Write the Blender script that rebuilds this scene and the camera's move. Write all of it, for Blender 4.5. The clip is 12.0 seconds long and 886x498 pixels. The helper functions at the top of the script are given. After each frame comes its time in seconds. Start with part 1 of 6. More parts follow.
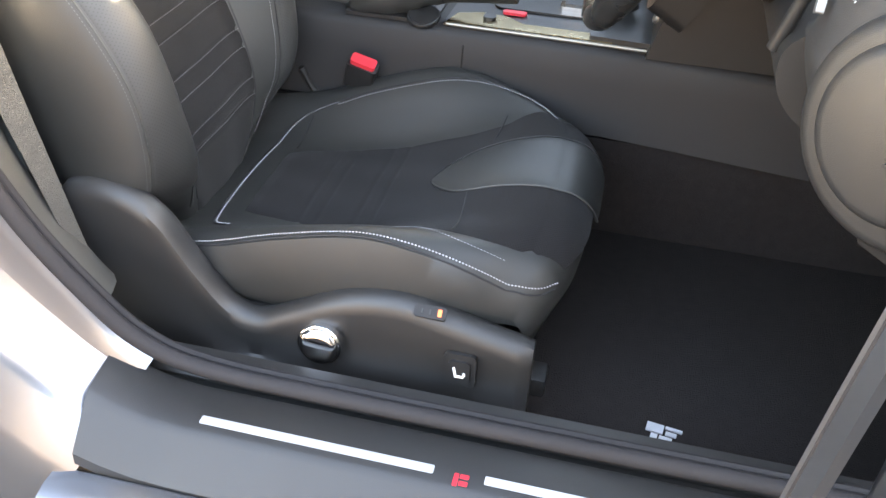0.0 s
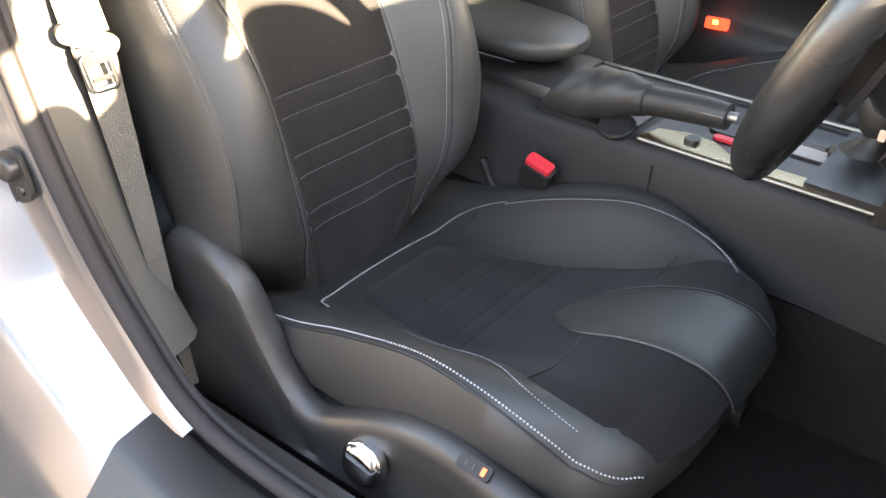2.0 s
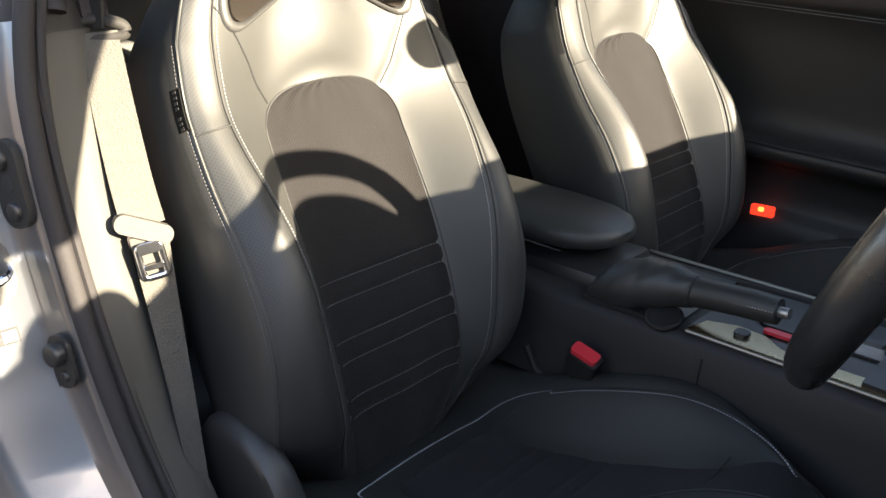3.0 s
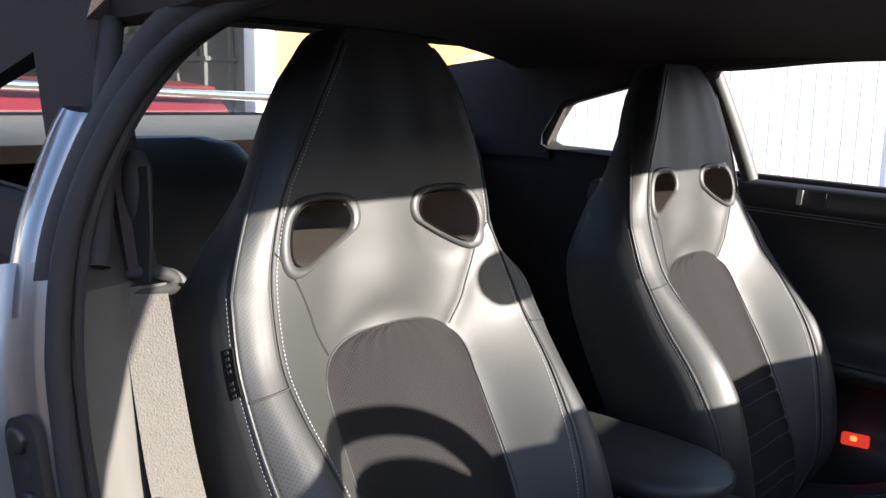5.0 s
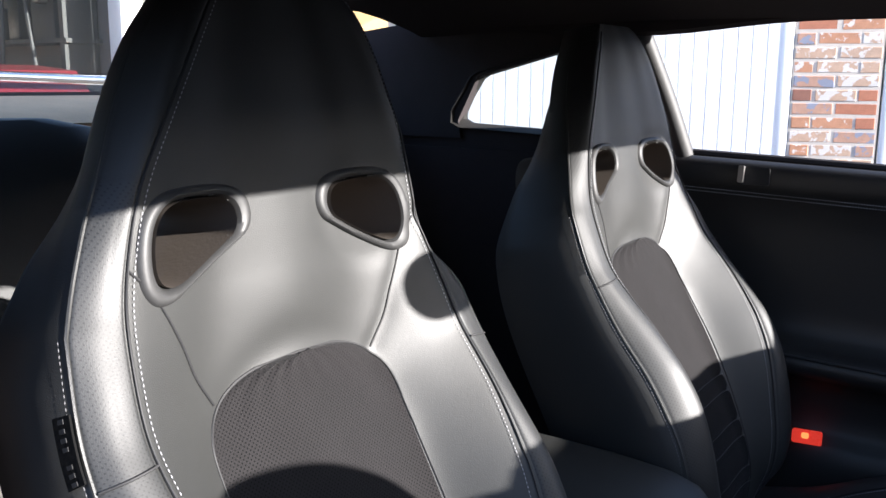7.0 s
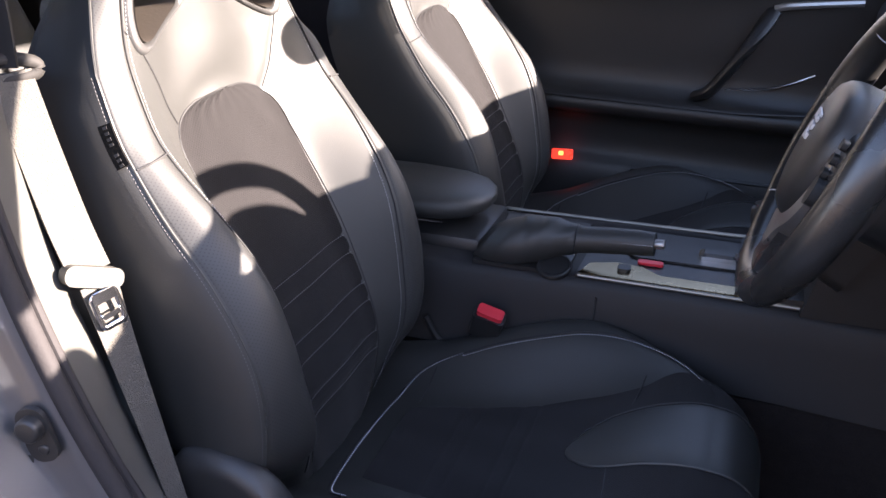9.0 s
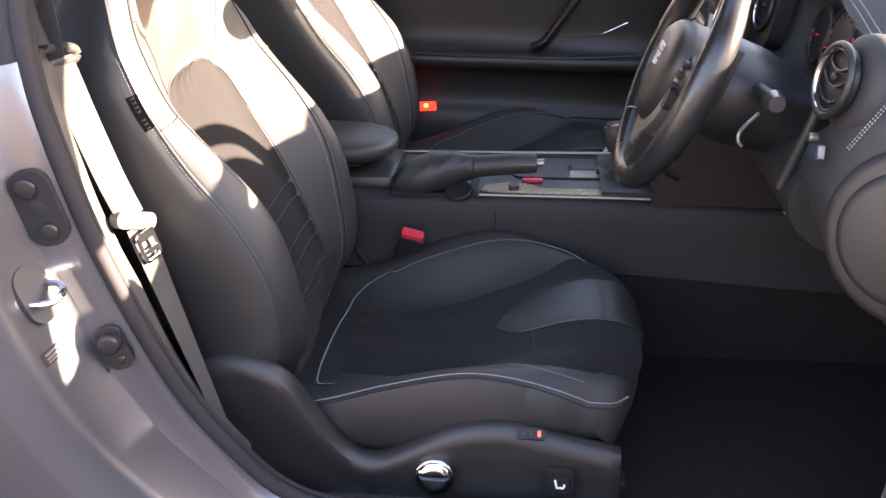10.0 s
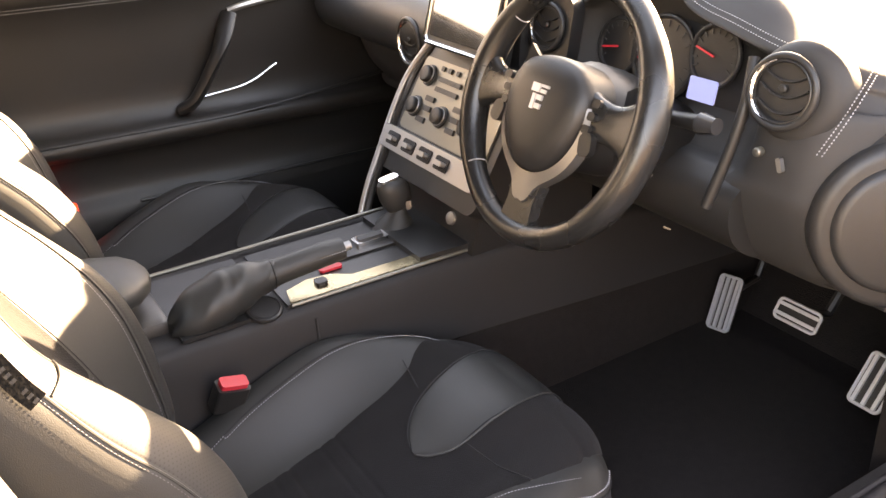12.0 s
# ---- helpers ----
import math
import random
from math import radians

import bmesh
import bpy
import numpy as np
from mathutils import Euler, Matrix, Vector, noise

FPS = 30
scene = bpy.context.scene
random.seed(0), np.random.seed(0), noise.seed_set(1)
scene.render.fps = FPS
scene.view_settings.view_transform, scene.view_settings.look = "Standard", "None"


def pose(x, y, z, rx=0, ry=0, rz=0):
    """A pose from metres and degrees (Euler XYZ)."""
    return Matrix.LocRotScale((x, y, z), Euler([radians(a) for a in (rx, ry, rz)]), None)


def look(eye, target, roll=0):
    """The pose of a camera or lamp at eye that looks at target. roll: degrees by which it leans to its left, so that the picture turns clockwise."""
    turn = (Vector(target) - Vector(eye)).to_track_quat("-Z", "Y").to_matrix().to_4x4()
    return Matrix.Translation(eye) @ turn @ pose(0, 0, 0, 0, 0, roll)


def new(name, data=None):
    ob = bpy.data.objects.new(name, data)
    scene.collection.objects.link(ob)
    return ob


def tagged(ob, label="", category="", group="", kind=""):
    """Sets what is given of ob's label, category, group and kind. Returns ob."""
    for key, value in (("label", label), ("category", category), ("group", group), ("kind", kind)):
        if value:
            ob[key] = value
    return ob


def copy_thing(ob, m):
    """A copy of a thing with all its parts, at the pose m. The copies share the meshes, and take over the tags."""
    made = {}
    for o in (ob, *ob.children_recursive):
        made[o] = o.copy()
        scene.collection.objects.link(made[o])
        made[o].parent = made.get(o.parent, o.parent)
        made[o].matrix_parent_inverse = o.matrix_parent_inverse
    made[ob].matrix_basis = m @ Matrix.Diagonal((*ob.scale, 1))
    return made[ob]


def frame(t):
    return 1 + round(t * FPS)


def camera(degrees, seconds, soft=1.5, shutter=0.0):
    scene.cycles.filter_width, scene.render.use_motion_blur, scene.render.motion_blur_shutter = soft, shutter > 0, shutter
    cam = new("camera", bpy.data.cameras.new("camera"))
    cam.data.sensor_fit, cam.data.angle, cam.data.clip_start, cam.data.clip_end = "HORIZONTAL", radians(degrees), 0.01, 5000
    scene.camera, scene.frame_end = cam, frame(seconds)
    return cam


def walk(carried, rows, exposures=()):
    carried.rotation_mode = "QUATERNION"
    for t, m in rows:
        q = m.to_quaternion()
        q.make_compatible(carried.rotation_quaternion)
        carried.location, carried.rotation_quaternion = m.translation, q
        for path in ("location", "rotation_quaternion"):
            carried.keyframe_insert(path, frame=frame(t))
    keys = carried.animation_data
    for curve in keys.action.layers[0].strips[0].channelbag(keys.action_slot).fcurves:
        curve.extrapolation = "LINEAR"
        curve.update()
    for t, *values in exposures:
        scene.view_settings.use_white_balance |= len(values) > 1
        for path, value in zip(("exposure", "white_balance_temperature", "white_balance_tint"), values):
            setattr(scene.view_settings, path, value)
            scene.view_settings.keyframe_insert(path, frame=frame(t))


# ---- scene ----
import functools

cam = camera(53.0, 12.0)
PATH = [
    (0, (0.331, -1.425, 1.209), (0.003, 0.156, 0.028), 2.9),
    (0.5, (0.4, -1.354, 1.195), (-0.125, 0.171, 0.013), 3.0),
    (1, (0.458, -1.266, 1.184), (-0.248, 0.198, 0.019), 2.8),
    (1.5, (0.506, -1.208, 1.161), (-0.367, 0.192, 0.031), 2.1),
    (2, (0.507, -1.166, 1.176), (-0.504, 0.196, 0.117), 2.3),
    (2.5, (0.506, -1.147, 1.18), (-0.606, 0.239, 0.261), 2.0),
    (3, (0.493, -1.147, 1.199), (-0.71, 0.274, 0.467), 1.9),
    (3.5, (0.487, -1.153, 1.218), (-0.769, 0.292, 0.64), 1.8),
    (3.7, (0.486, -1.157, 1.225), (-0.788, 0.298, 0.714), 1.8),
    (5.3, (0.296, -1.018, 1.237), (-1.013, 0.458, 0.907), 1.0),
    (5.5, (0.277, -0.976, 1.222), (-1.013, 0.516, 0.894), 1.1),
    (6, (0.196, -0.921, 1.242), (-1.031, 0.625, 0.922), 0.9),
    (6.5, (0.153, -0.893, 1.243), (-1.028, 0.69, 0.928), 0.7),
    (7, (0.153, -0.913, 1.211), (-0.963, 0.706, 0.844), 0.4),
    (7.5, (0.174, -0.984, 1.21), (-0.855, 0.66, 0.721), 0.3),
    (7.7, (0.187, -1.019, 1.209), (-0.797, 0.634, 0.661), 0.2),
    (9.3, (0.274, -1.42, 1.268), (-0.245, 0.32, 0.43), -0.7),
    (9.5, (0.258, -1.5, 1.284), (-0.179, 0.255, 0.432), -1.1),
    (10, (0.159, -1.652, 1.303), (-0.059, 0.135, 0.432), -1.5),
    (10.5, (0.043, -1.582, 1.279), (0.037, 0.214, 0.398), -1.8),
    (11, (-0.08, -1.483, 1.289), (0.195, 0.289, 0.403), -2.1),
    (11.5, (-0.243, -1.392, 1.306), (0.358, 0.293, 0.413), -2.7),
    (12, (-0.355, -1.231, 1.333), (0.549, 0.313, 0.439), -3.2),
]
EXPOSURES = [(0.0, 5.7, 9100, 17), (1.5, 5.75, 9200, 18), (2.5, 4.65, 8600, 17), (3.0, 3.6, 7600, 15), (3.5, 3.2, 7000, 18), (5.5, 2.62, 6150, 20), (7.5, 2.52, 5900, 21), (9.5, 4.35, 7300, 31), (10.5, 4.6, 8500, 30), (11.5, 5.05, 10200, 28), (12.0, 5.15, 11400, 29)]
walk(cam, [(t, look(eye, target, roll)) for t, eye, target, roll in PATH], EXPOSURES)

# ---------------------------------------------------------------- world, sun, exposure
SUN_DIR = Vector((1.0, 0.17, 0.312)).normalized()
world = bpy.data.worlds.new("sky")
scene.world = world
world.use_nodes = True
wn = world.node_tree.nodes
sky = wn.new("ShaderNodeTexSky")
sky.sky_type = "NISHITA"
sky.sun_disc = False
sky.sun_elevation = math.asin(SUN_DIR.z)
sky.sun_rotation = math.atan2(SUN_DIR.x, SUN_DIR.y)
wn["Background"].inputs["Strength"].default_value = 0.10
world.node_tree.links.new(sky.outputs[0], wn["Background"].inputs["Color"])
sun_data = bpy.data.lights.new("sun", "SUN")
sun_data.energy, sun_data.angle, sun_data.color = 4.2, radians(0.55), (1.0, 0.955, 0.79)
sun = new("sun", sun_data)
sun.matrix_world = look(SUN_DIR * 30, (0, 0, 0))


# ---------------------------------------------------------------- materials
def material(name, color, rough=0.5, metal=0.0, var=0.12, scale=14.0, bump=0.15, fine=260.0, spec=0.5, coat=0.0, kind="noise", alpha=None, emit=None):
    """A surface with colour variation at two scales and a fine relief."""
    m = bpy.data.materials.new(name)
    m.use_nodes = True
    nt = m.node_tree
    nodes, link = nt.nodes, nt.links.new
    b = nodes["Principled BSDF"]
    b.inputs["Roughness"].default_value = rough
    b.inputs["Metallic"].default_value = metal
    b.inputs["Specular IOR Level"].default_value = spec
    b.inputs["Coat Weight"].default_value = coat
    tc = nodes.new("ShaderNodeTexCoord")
    n1 = nodes.new("ShaderNodeTexNoise")
    n1.inputs["Scale"].default_value = scale
    n1.inputs["Detail"].default_value = 5
    n2 = nodes.new("ShaderNodeTexVoronoi" if kind == "grain" else "ShaderNodeTexNoise")
    n2.inputs["Scale"].default_value = fine
    link(tc.outputs["Object"], n1.inputs["Vector"])
    link(tc.outputs["Object"], n2.inputs["Vector"])
    mix = nodes.new("ShaderNodeMix")
    mix.data_type = "RGBA"
    mix.inputs["A"].default_value = (*[c * (1 - var) for c in color], 1)
    mix.inputs["B"].default_value = (*[min(1, c * (1 + var)) for c in color], 1)
    add = nodes.new("ShaderNodeMath")
    add.operation = "MULTIPLY_ADD"
    add.inputs[1].default_value = 0.35
    link(n2.outputs[0], add.inputs[0])
    sub = nodes.new("ShaderNodeMath")
    sub.operation = "MULTIPLY"
    sub.inputs[1].default_value = 0.75
    link(n1.outputs[0], sub.inputs[0])
    link(sub.outputs[0], add.inputs[2])
    link(add.outputs[0], mix.inputs["Factor"])
    link(mix.outputs["Result"], b.inputs["Base Color"])
    rr = nodes.new("ShaderNodeMapRange")
    rr.inputs["To Min"].default_value = max(0.03, rough - 0.07)
    rr.inputs["To Max"].default_value = min(1, rough + 0.07)
    link(n1.outputs[0], rr.inputs["Value"])
    link(rr.outputs[0], b.inputs["Roughness"])
    if bump:
        bp = nodes.new("ShaderNodeBump")
        bp.inputs["Strength"].default_value = bump
        bp.inputs["Distance"].default_value = 0.002
        link(n2.outputs[0], bp.inputs["Height"])
        link(bp.outputs[0], b.inputs["Normal"])
    if emit:
        b.inputs["Emission Color"].default_value = (*emit[:3], 1)
        b.inputs["Emission Strength"].default_value = emit[3]
    if alpha is not None:
        b.inputs["Transmission Weight"].default_value = alpha
    return m


def dotted(m, pitch, radius, dark, axis_scale=1.0):
    """Adds rows of small punched holes, laid out on the UV map in metres."""
    nt = m.node_tree
    nodes, link = nt.nodes, nt.links.new
    b = nodes["Principled BSDF"]
    src = b.inputs["Base Color"].links[0].from_socket
    uv = nodes.new("ShaderNodeUVMap")
    sep = nodes.new("ShaderNodeSeparateXYZ")
    link(uv.outputs[0], sep.inputs[0])

    def math_node(op, a, c=None, d=None):
        n = nodes.new("ShaderNodeMath")
        n.operation = op
        for i, v in enumerate((a, c, d)):
            if v is None:
                continue
            if isinstance(v, (int, float)):
                n.inputs[i].default_value = v
            else:
                link(v, n.inputs[i])
        return n.outputs[0]

    u = math_node("DIVIDE", sep.outputs[0], pitch)
    v = math_node("DIVIDE", sep.outputs[1], pitch)
    p = math_node("SUBTRACT", math_node("FRACT", math_node("ADD", u, v)), 0.5)
    q = math_node("SUBTRACT", math_node("FRACT", math_node("SUBTRACT", u, v)), 0.5)
    r = math_node("SQRT", math_node("ADD", math_node("MULTIPLY", p, p), math_node("MULTIPLY", q, q)))
    hole = math_node("LESS_THAN", r, radius)
    mix = nodes.new("ShaderNodeMix")
    mix.data_type = "RGBA"
    link(hole, mix.inputs["Factor"])
    link(src, mix.inputs["A"])
    mix.inputs["B"].default_value = (*dark, 1)
    link(mix.outputs["Result"], b.inputs["Base Color"])
    return m


LEATHER = material("black_leather", (0.019, 0.0194, 0.0186), 0.52, var=0.18, scale=7, bump=0.10, fine=1000, kind="grain", spec=0.58)
RIM_LEATHER = material("glossy_wheel_leather", (0.017, 0.017, 0.017), 0.27, var=0.12, scale=9, bump=0.08, fine=900, kind="grain", spec=0.6)
LEATHER_PERF = dotted(material("perforated_leather", (0.019, 0.0195, 0.0195), 0.53, var=0.08, scale=9, bump=0.06, fine=1100, kind="grain", spec=0.52), 0.0046, 0.20, (0.004, 0.004, 0.004))
SUEDE = dotted(material("black_suede", (0.016, 0.015, 0.0155), 0.95, var=0.25, scale=22, bump=0.5, fine=700, spec=0.06), 0.0044, 0.25, (0.006, 0.006, 0.006))
SUEDE.node_tree.nodes["Principled BSDF"].inputs["Sheen Weight"].default_value = 0.05
PLASTIC = material("black_plastic", (0.015, 0.015, 0.0155), 0.40, var=0.08, bump=0.08, fine=1000, kind="grain")
PLASTIC_SOFT = material("soft_dark_plastic", (0.019, 0.0184, 0.0182), 0.44, var=0.1, bump=0.10, fine=950, kind="grain")
TRIM_GREY = material("grey_trim_plastic", (0.036, 0.036, 0.036), 0.6, var=0.07, bump=0.1, fine=900, kind="grain")
PILLAR_GREY = material("pale_grey_trim", (0.065, 0.063, 0.057), 0.65, var=0.07, bump=0.1, fine=900, kind="grain")
CARPET = material("black_carpet", (0.016, 0.0135, 0.013), 1.0, var=0.4, scale=60, bump=0.9, fine=420, spec=0.1)
LINER = material("dark_headliner", (0.034, 0.029, 0.030), 0.95, var=0.15, scale=30, bump=0.4, fine=500, spec=0.1)
DASH_TOP = material("matt_dash_skin", (0.030, 0.029, 0.029), 0.62, var=0.1, bump=0.06, fine=900, kind="grain", spec=0.35)
BEZEL = material("dark_bezel_plastic", (0.022, 0.021, 0.020), 0.7, var=0.1, bump=0.1, fine=900, kind="grain", spec=0.25)
RUBBER = material("rubber_seal", (0.026, 0.024, 0.025), 0.75, spec=0.2, var=0.15, bump=0.2, fine=200)
PAINT = material("silver_grey_paint", (0.172, 0.180, 0.196), 0.28, metal=0.8, var=0.03, scale=5, bump=0.02, fine=900, coat=0.5)
PAINT.node_tree.links.remove(PAINT.node_tree.nodes["Principled BSDF"].inputs["Roughness"].links[0])
CHROME = material("chrome", (0.75, 0.75, 0.76), 0.12, metal=1.0, var=0.03, bump=0)
TUNNEL_TRIM = material("soft_tunnel_trim", (0.017, 0.0165, 0.0175), 0.6, var=0.12, bump=0.12, fine=900, kind="grain", spec=0.32)
SATIN = material("satin_silver", (0.36, 0.35, 0.34), 0.42, metal=0.9, var=0.06, scale=30, bump=0.05, fine=800)
SATIN_DARK = material("dark_satin_silver", (0.20, 0.19, 0.165), 0.4, metal=0.8, var=0.06, scale=30, bump=0.05, fine=800)
# gold tint paints in the warm sunlit surroundings that the bare metal mirrors
STRIP = material("gold_reflection_strip", (0.32, 0.26, 0.165), 0.26, metal=1.0, var=0.05, scale=30, bump=0.02, fine=800)
ALU = material("brushed_aluminium", (0.62, 0.64, 0.67), 0.42, metal=0.6, var=0.08, scale=40, bump=0.06, fine=900)
LABEL_BLACK = material("black_woven_label", (0.005, 0.005, 0.005), 0.9, var=0.1, bump=0.2, spec=0.1)
THREAD_DIM = material("dark_grey_thread", (0.10, 0.10, 0.104), 0.8, var=0.15, scale=80, bump=0.2)
THREAD = material("pale_thread", (0.38, 0.38, 0.40), 0.8, var=0.15, scale=80, bump=0.2)
SEAM = material("seam_shadow_cord", (0.012, 0.012, 0.013), 0.7, var=0.1, bump=0.1)
STALK = material("smoke_grey_plastic", (0.03, 0.03, 0.032), 0.22, var=0.06, bump=0.05)
RED = material("red_plastic", (0.62, 0.03, 0.045), 0.4, var=0.08, bump=0.05)
WEBBING = material("belt_webbing", (0.060, 0.056, 0.049), 0.8, var=0.25, scale=90, bump=0.9, fine=520)
BELT_PLASTIC = material("belt_plastic", (0.050, 0.048, 0.043), 0.6, var=0.08, bump=0.1)
LAMP_RED = material("red_lamp_lens", (0.7, 0.03, 0.02), 0.25, emit=(1.0, 0.06, 0.03, 0.10), bump=0)
LAMP_AMBER = material("lamp_bulb", (0.9, 0.5, 0.1), 0.3, emit=(1.0, 0.35, 0.08, 0.2), bump=0)
WHITE_MARK = material("white_marking", (0.75, 0.75, 0.75), 0.5, bump=0)
ORANGE_MARK = material("orange_marking", (0.75, 0.16, 0.05), 0.5, emit=(1.0, 0.18, 0.05, 0.03), bump=0)
GLASS = bpy.data.materials.new("clear_glass")
GLASS.use_nodes = True
gn, gl = GLASS.node_tree.nodes, GLASS.node_tree.links.new
gn.remove(gn["Principled BSDF"])
see = gn.new("ShaderNodeBsdfTransparent")
see.inputs["Color"].default_value = (0.93, 0.96, 0.95, 1)
shine = gn.new("ShaderNodeBsdfGlossy")
shine.inputs["Roughness"].default_value = 0.02
facing_ = gn.new("ShaderNodeLayerWeight")
facing_.inputs["Blend"].default_value = 0.5
power = gn.new("ShaderNodeMath")
power.operation = "POWER"
power.inputs[1].default_value = 5
gl(facing_.outputs["Facing"], power.inputs[0])
fres = gn.new("ShaderNodeMath")
fres.operation = "MULTIPLY_ADD"
fres.inputs[1].default_value = 0.55
fres.inputs[2].default_value = 0.03
gl(power.outputs[0], fres.inputs[0])
both_ways = gn.new("ShaderNodeMixShader")
gl(fres.outputs[0], both_ways.inputs[0])
gl(see.outputs[0], both_ways.inputs[1])
gl(shine.outputs[0], both_ways.inputs[2])
gl(both_ways.outputs[0], gn["Material Output"].inputs[0])
WHITE_DOOR = material("white_painted_metal", (0.86, 0.86, 0.85), 0.5, var=0.04, scale=3, bump=0.05, fine=80)
MORTAR = material("mortar", (0.58, 0.52, 0.45), 0.95, var=0.15, scale=20, bump=0.6, fine=150)
PAVING = material("block_paving", (0.11, 0.085, 0.062), 0.9, var=0.3, scale=4, bump=0.6, fine=60)
RED_PAINT = material("red_car_paint", (0.10, 0.004, 0.007), 0.5, var=0.06, bump=0, coat=0.1)


# ---------------------------------------------------------------- mesh helpers
def mesh_ob(name, bm, mat, smooth=True):
    me = bpy.data.meshes.new(name)
    bmesh.ops.recalc_face_normals(bm, faces=bm.faces[:])
    bm.to_mesh(me)
    bm.free()
    for p in me.polygons:
        p.use_smooth = smooth
    for m in (mat if isinstance(mat, (list, tuple)) else [mat]):
        me.materials.append(m)
    if smooth:
        me.set_sharp_from_angle(angle=radians(40))
    return new(name, me)


def thing(name, label, category, group="", kind="", at=(0, 0, 0)):
    ob = new(name)
    ob.empty_display_size = 0.05
    ob.location = at
    return tagged(ob, label, category, group, kind)


def part(name, bm, mat, parent, label="", smooth=True):
    ob = mesh_ob(name, bm, mat, smooth)
    ob.parent = parent
    up = parent
    off = Vector((0, 0, 0))
    while up:
        off += up.location
        up = up.parent
    ob.data.transform(Matrix.Translation(-off))
    if label:
        tagged(ob, label)
    return ob


def single(name, bm, mat, label, category, group="", kind="", smooth=True):
    return tagged(mesh_ob(name, bm, mat, smooth), label, category, group, kind)


def table(rows):
    xs = [r[0] for r in rows]
    ys = [r[1] for r in rows]

    def f(x):
        if x <= xs[0]:
            return ys[0]
        if x >= xs[-1]:
            return ys[-1]
        i = max(j for j in range(len(xs)) if xs[j] <= x)
        i = min(i, len(xs) - 2)
        x0, x1, y0, y1 = xs[i], xs[i + 1], ys[i], ys[i + 1]
        m0 = (ys[i + 1] - ys[i - 1]) / (xs[i + 1] - xs[i - 1]) if i > 0 else (y1 - y0) / (x1 - x0)
        m1 = (ys[i + 2] - ys[i]) / (xs[i + 2] - xs[i]) if i + 2 < len(xs) else (y1 - y0) / (x1 - x0)
        h = x1 - x0
        t = (x - x0) / h
        return (2 * t**3 - 3 * t**2 + 1) * y0 + (t**3 - 2 * t**2 + t) * h * m0 + (-2 * t**3 + 3 * t**2) * y1 + (t**3 - t**2) * h * m1

    return f


def curve(pts, n=8, closed=False):
    """Catmull-Rom through the points, n steps a span."""
    P = [Vector(p) for p in pts]
    k = len(P)
    out = []
    spans = k if closed else k - 1
    for i in range(spans):
        a = P[(i - 1) % k] if closed or i > 0 else P[0] * 2 - P[1]
        b, c = P[i], P[(i + 1) % k]
        d = P[(i + 2) % k] if closed or i + 2 < k else P[-1] * 2 - P[-2]
        for j in range(n):
            t = j / n
            out.append(0.5 * ((2 * b) + (c - a) * t + (2 * a - 5 * b + 4 * c - d) * t * t + (3 * b - a - 3 * c + d) * t**3))
    if not closed:
        out.append(P[-1].copy())
    return out


def loft(loops, close_loop=True, cap=True, uv=None):
    bm = bmesh.new()
    rows = [[bm.verts.new(p) for p in lp] for lp in loops]
    n = len(rows[0])
    lay = bm.loops.layers.uv.new("UVMap") if uv else None
    for i in range(len(rows) - 1):
        for j in range(n if close_loop else n - 1):
            k = (j + 1) % n
            try:
                f = bm.faces.new((rows[i][j], rows[i][k], rows[i + 1][k], rows[i + 1][j]))
            except ValueError:
                continue
            if lay:
                for lp, (a, b) in zip(f.loops, ((i, j), (i, k), (i + 1, k), (i + 1, j))):
                    lp[lay].uv = uv(a, b)
    if cap and close_loop:
        for r in (rows[0], rows[-1]):
            try:
                bm.faces.new(r)
            except ValueError:
                pass
    return bm


def frame_along(pts, i, closed=False):
    n = len(pts)
    a = pts[(i - 1) % n] if closed or i > 0 else pts[0]
    b = pts[(i + 1) % n] if closed or i < n - 1 else pts[-1]
    return (b - a).normalized()


def tube(pts, r, sides=8, closed=False, flat=1.0, up=(0, 0, 1)):
    """A round or flattened cord along the points; r may be a function of 0..1."""
    pts = [Vector(p) for p in pts]
    loops = []
    u = Vector(up)
    for i, p in enumerate(pts):
        t = frame_along(pts, i, closed)
        s = t.cross(u)
        if s.length < 1e-4:
            s = t.cross(Vector((1, 0, 0)))
        s.normalize()
        w = s.cross(t).normalized()
        rr = r(i / max(1, len(pts) - 1)) if callable(r) else r
        loops.append([p + (s * math.cos(2 * math.pi * k / sides) + w * flat * math.sin(2 * math.pi * k / sides)) * rr for k in range(sides)])
    if closed:
        loops.append(loops[0])
    bm = loft(loops, True, not closed)
    if closed:
        bmesh.ops.remove_doubles(bm, verts=bm.verts[:], dist=1e-6)
    return bm


def strip(pts, ups, width, thick):
    """A flat ribbon along the points with its own across direction at each."""
    loops = []
    pts = [Vector(p) for p in pts]
    for i, p in enumerate(pts):
        t = frame_along(pts, i)
        s = Vector(ups[i] if isinstance(ups, list) else ups)
        s = (s - t * s.dot(t)).normalized()
        w = s.cross(t)
        h = width(i / (len(pts) - 1)) if callable(width) else width
        loops.append([p + s * h / 2 + w * thick / 2, p - s * h / 2 + w * thick / 2, p - s * h / 2 - w * thick / 2, p + s * h / 2 - w * thick / 2])
    return loft(loops)


def box(x0, x1, y0, y1, z0, z1, bevel=0.0, seg=2):
    bm = bmesh.new()
    bmesh.ops.create_cube(bm, size=1.0)
    for v in bm.verts:
        v.co = Vector((x0 + (v.co.x + 0.5) * (x1 - x0), y0 + (v.co.y + 0.5) * (y1 - y0), z0 + (v.co.z + 0.5) * (z1 - z0)))
    if bevel:
        bmesh.ops.bevel(bm, geom=bm.edges[:], offset=bevel, segments=seg, profile=0.5, affect="EDGES")
    return bm


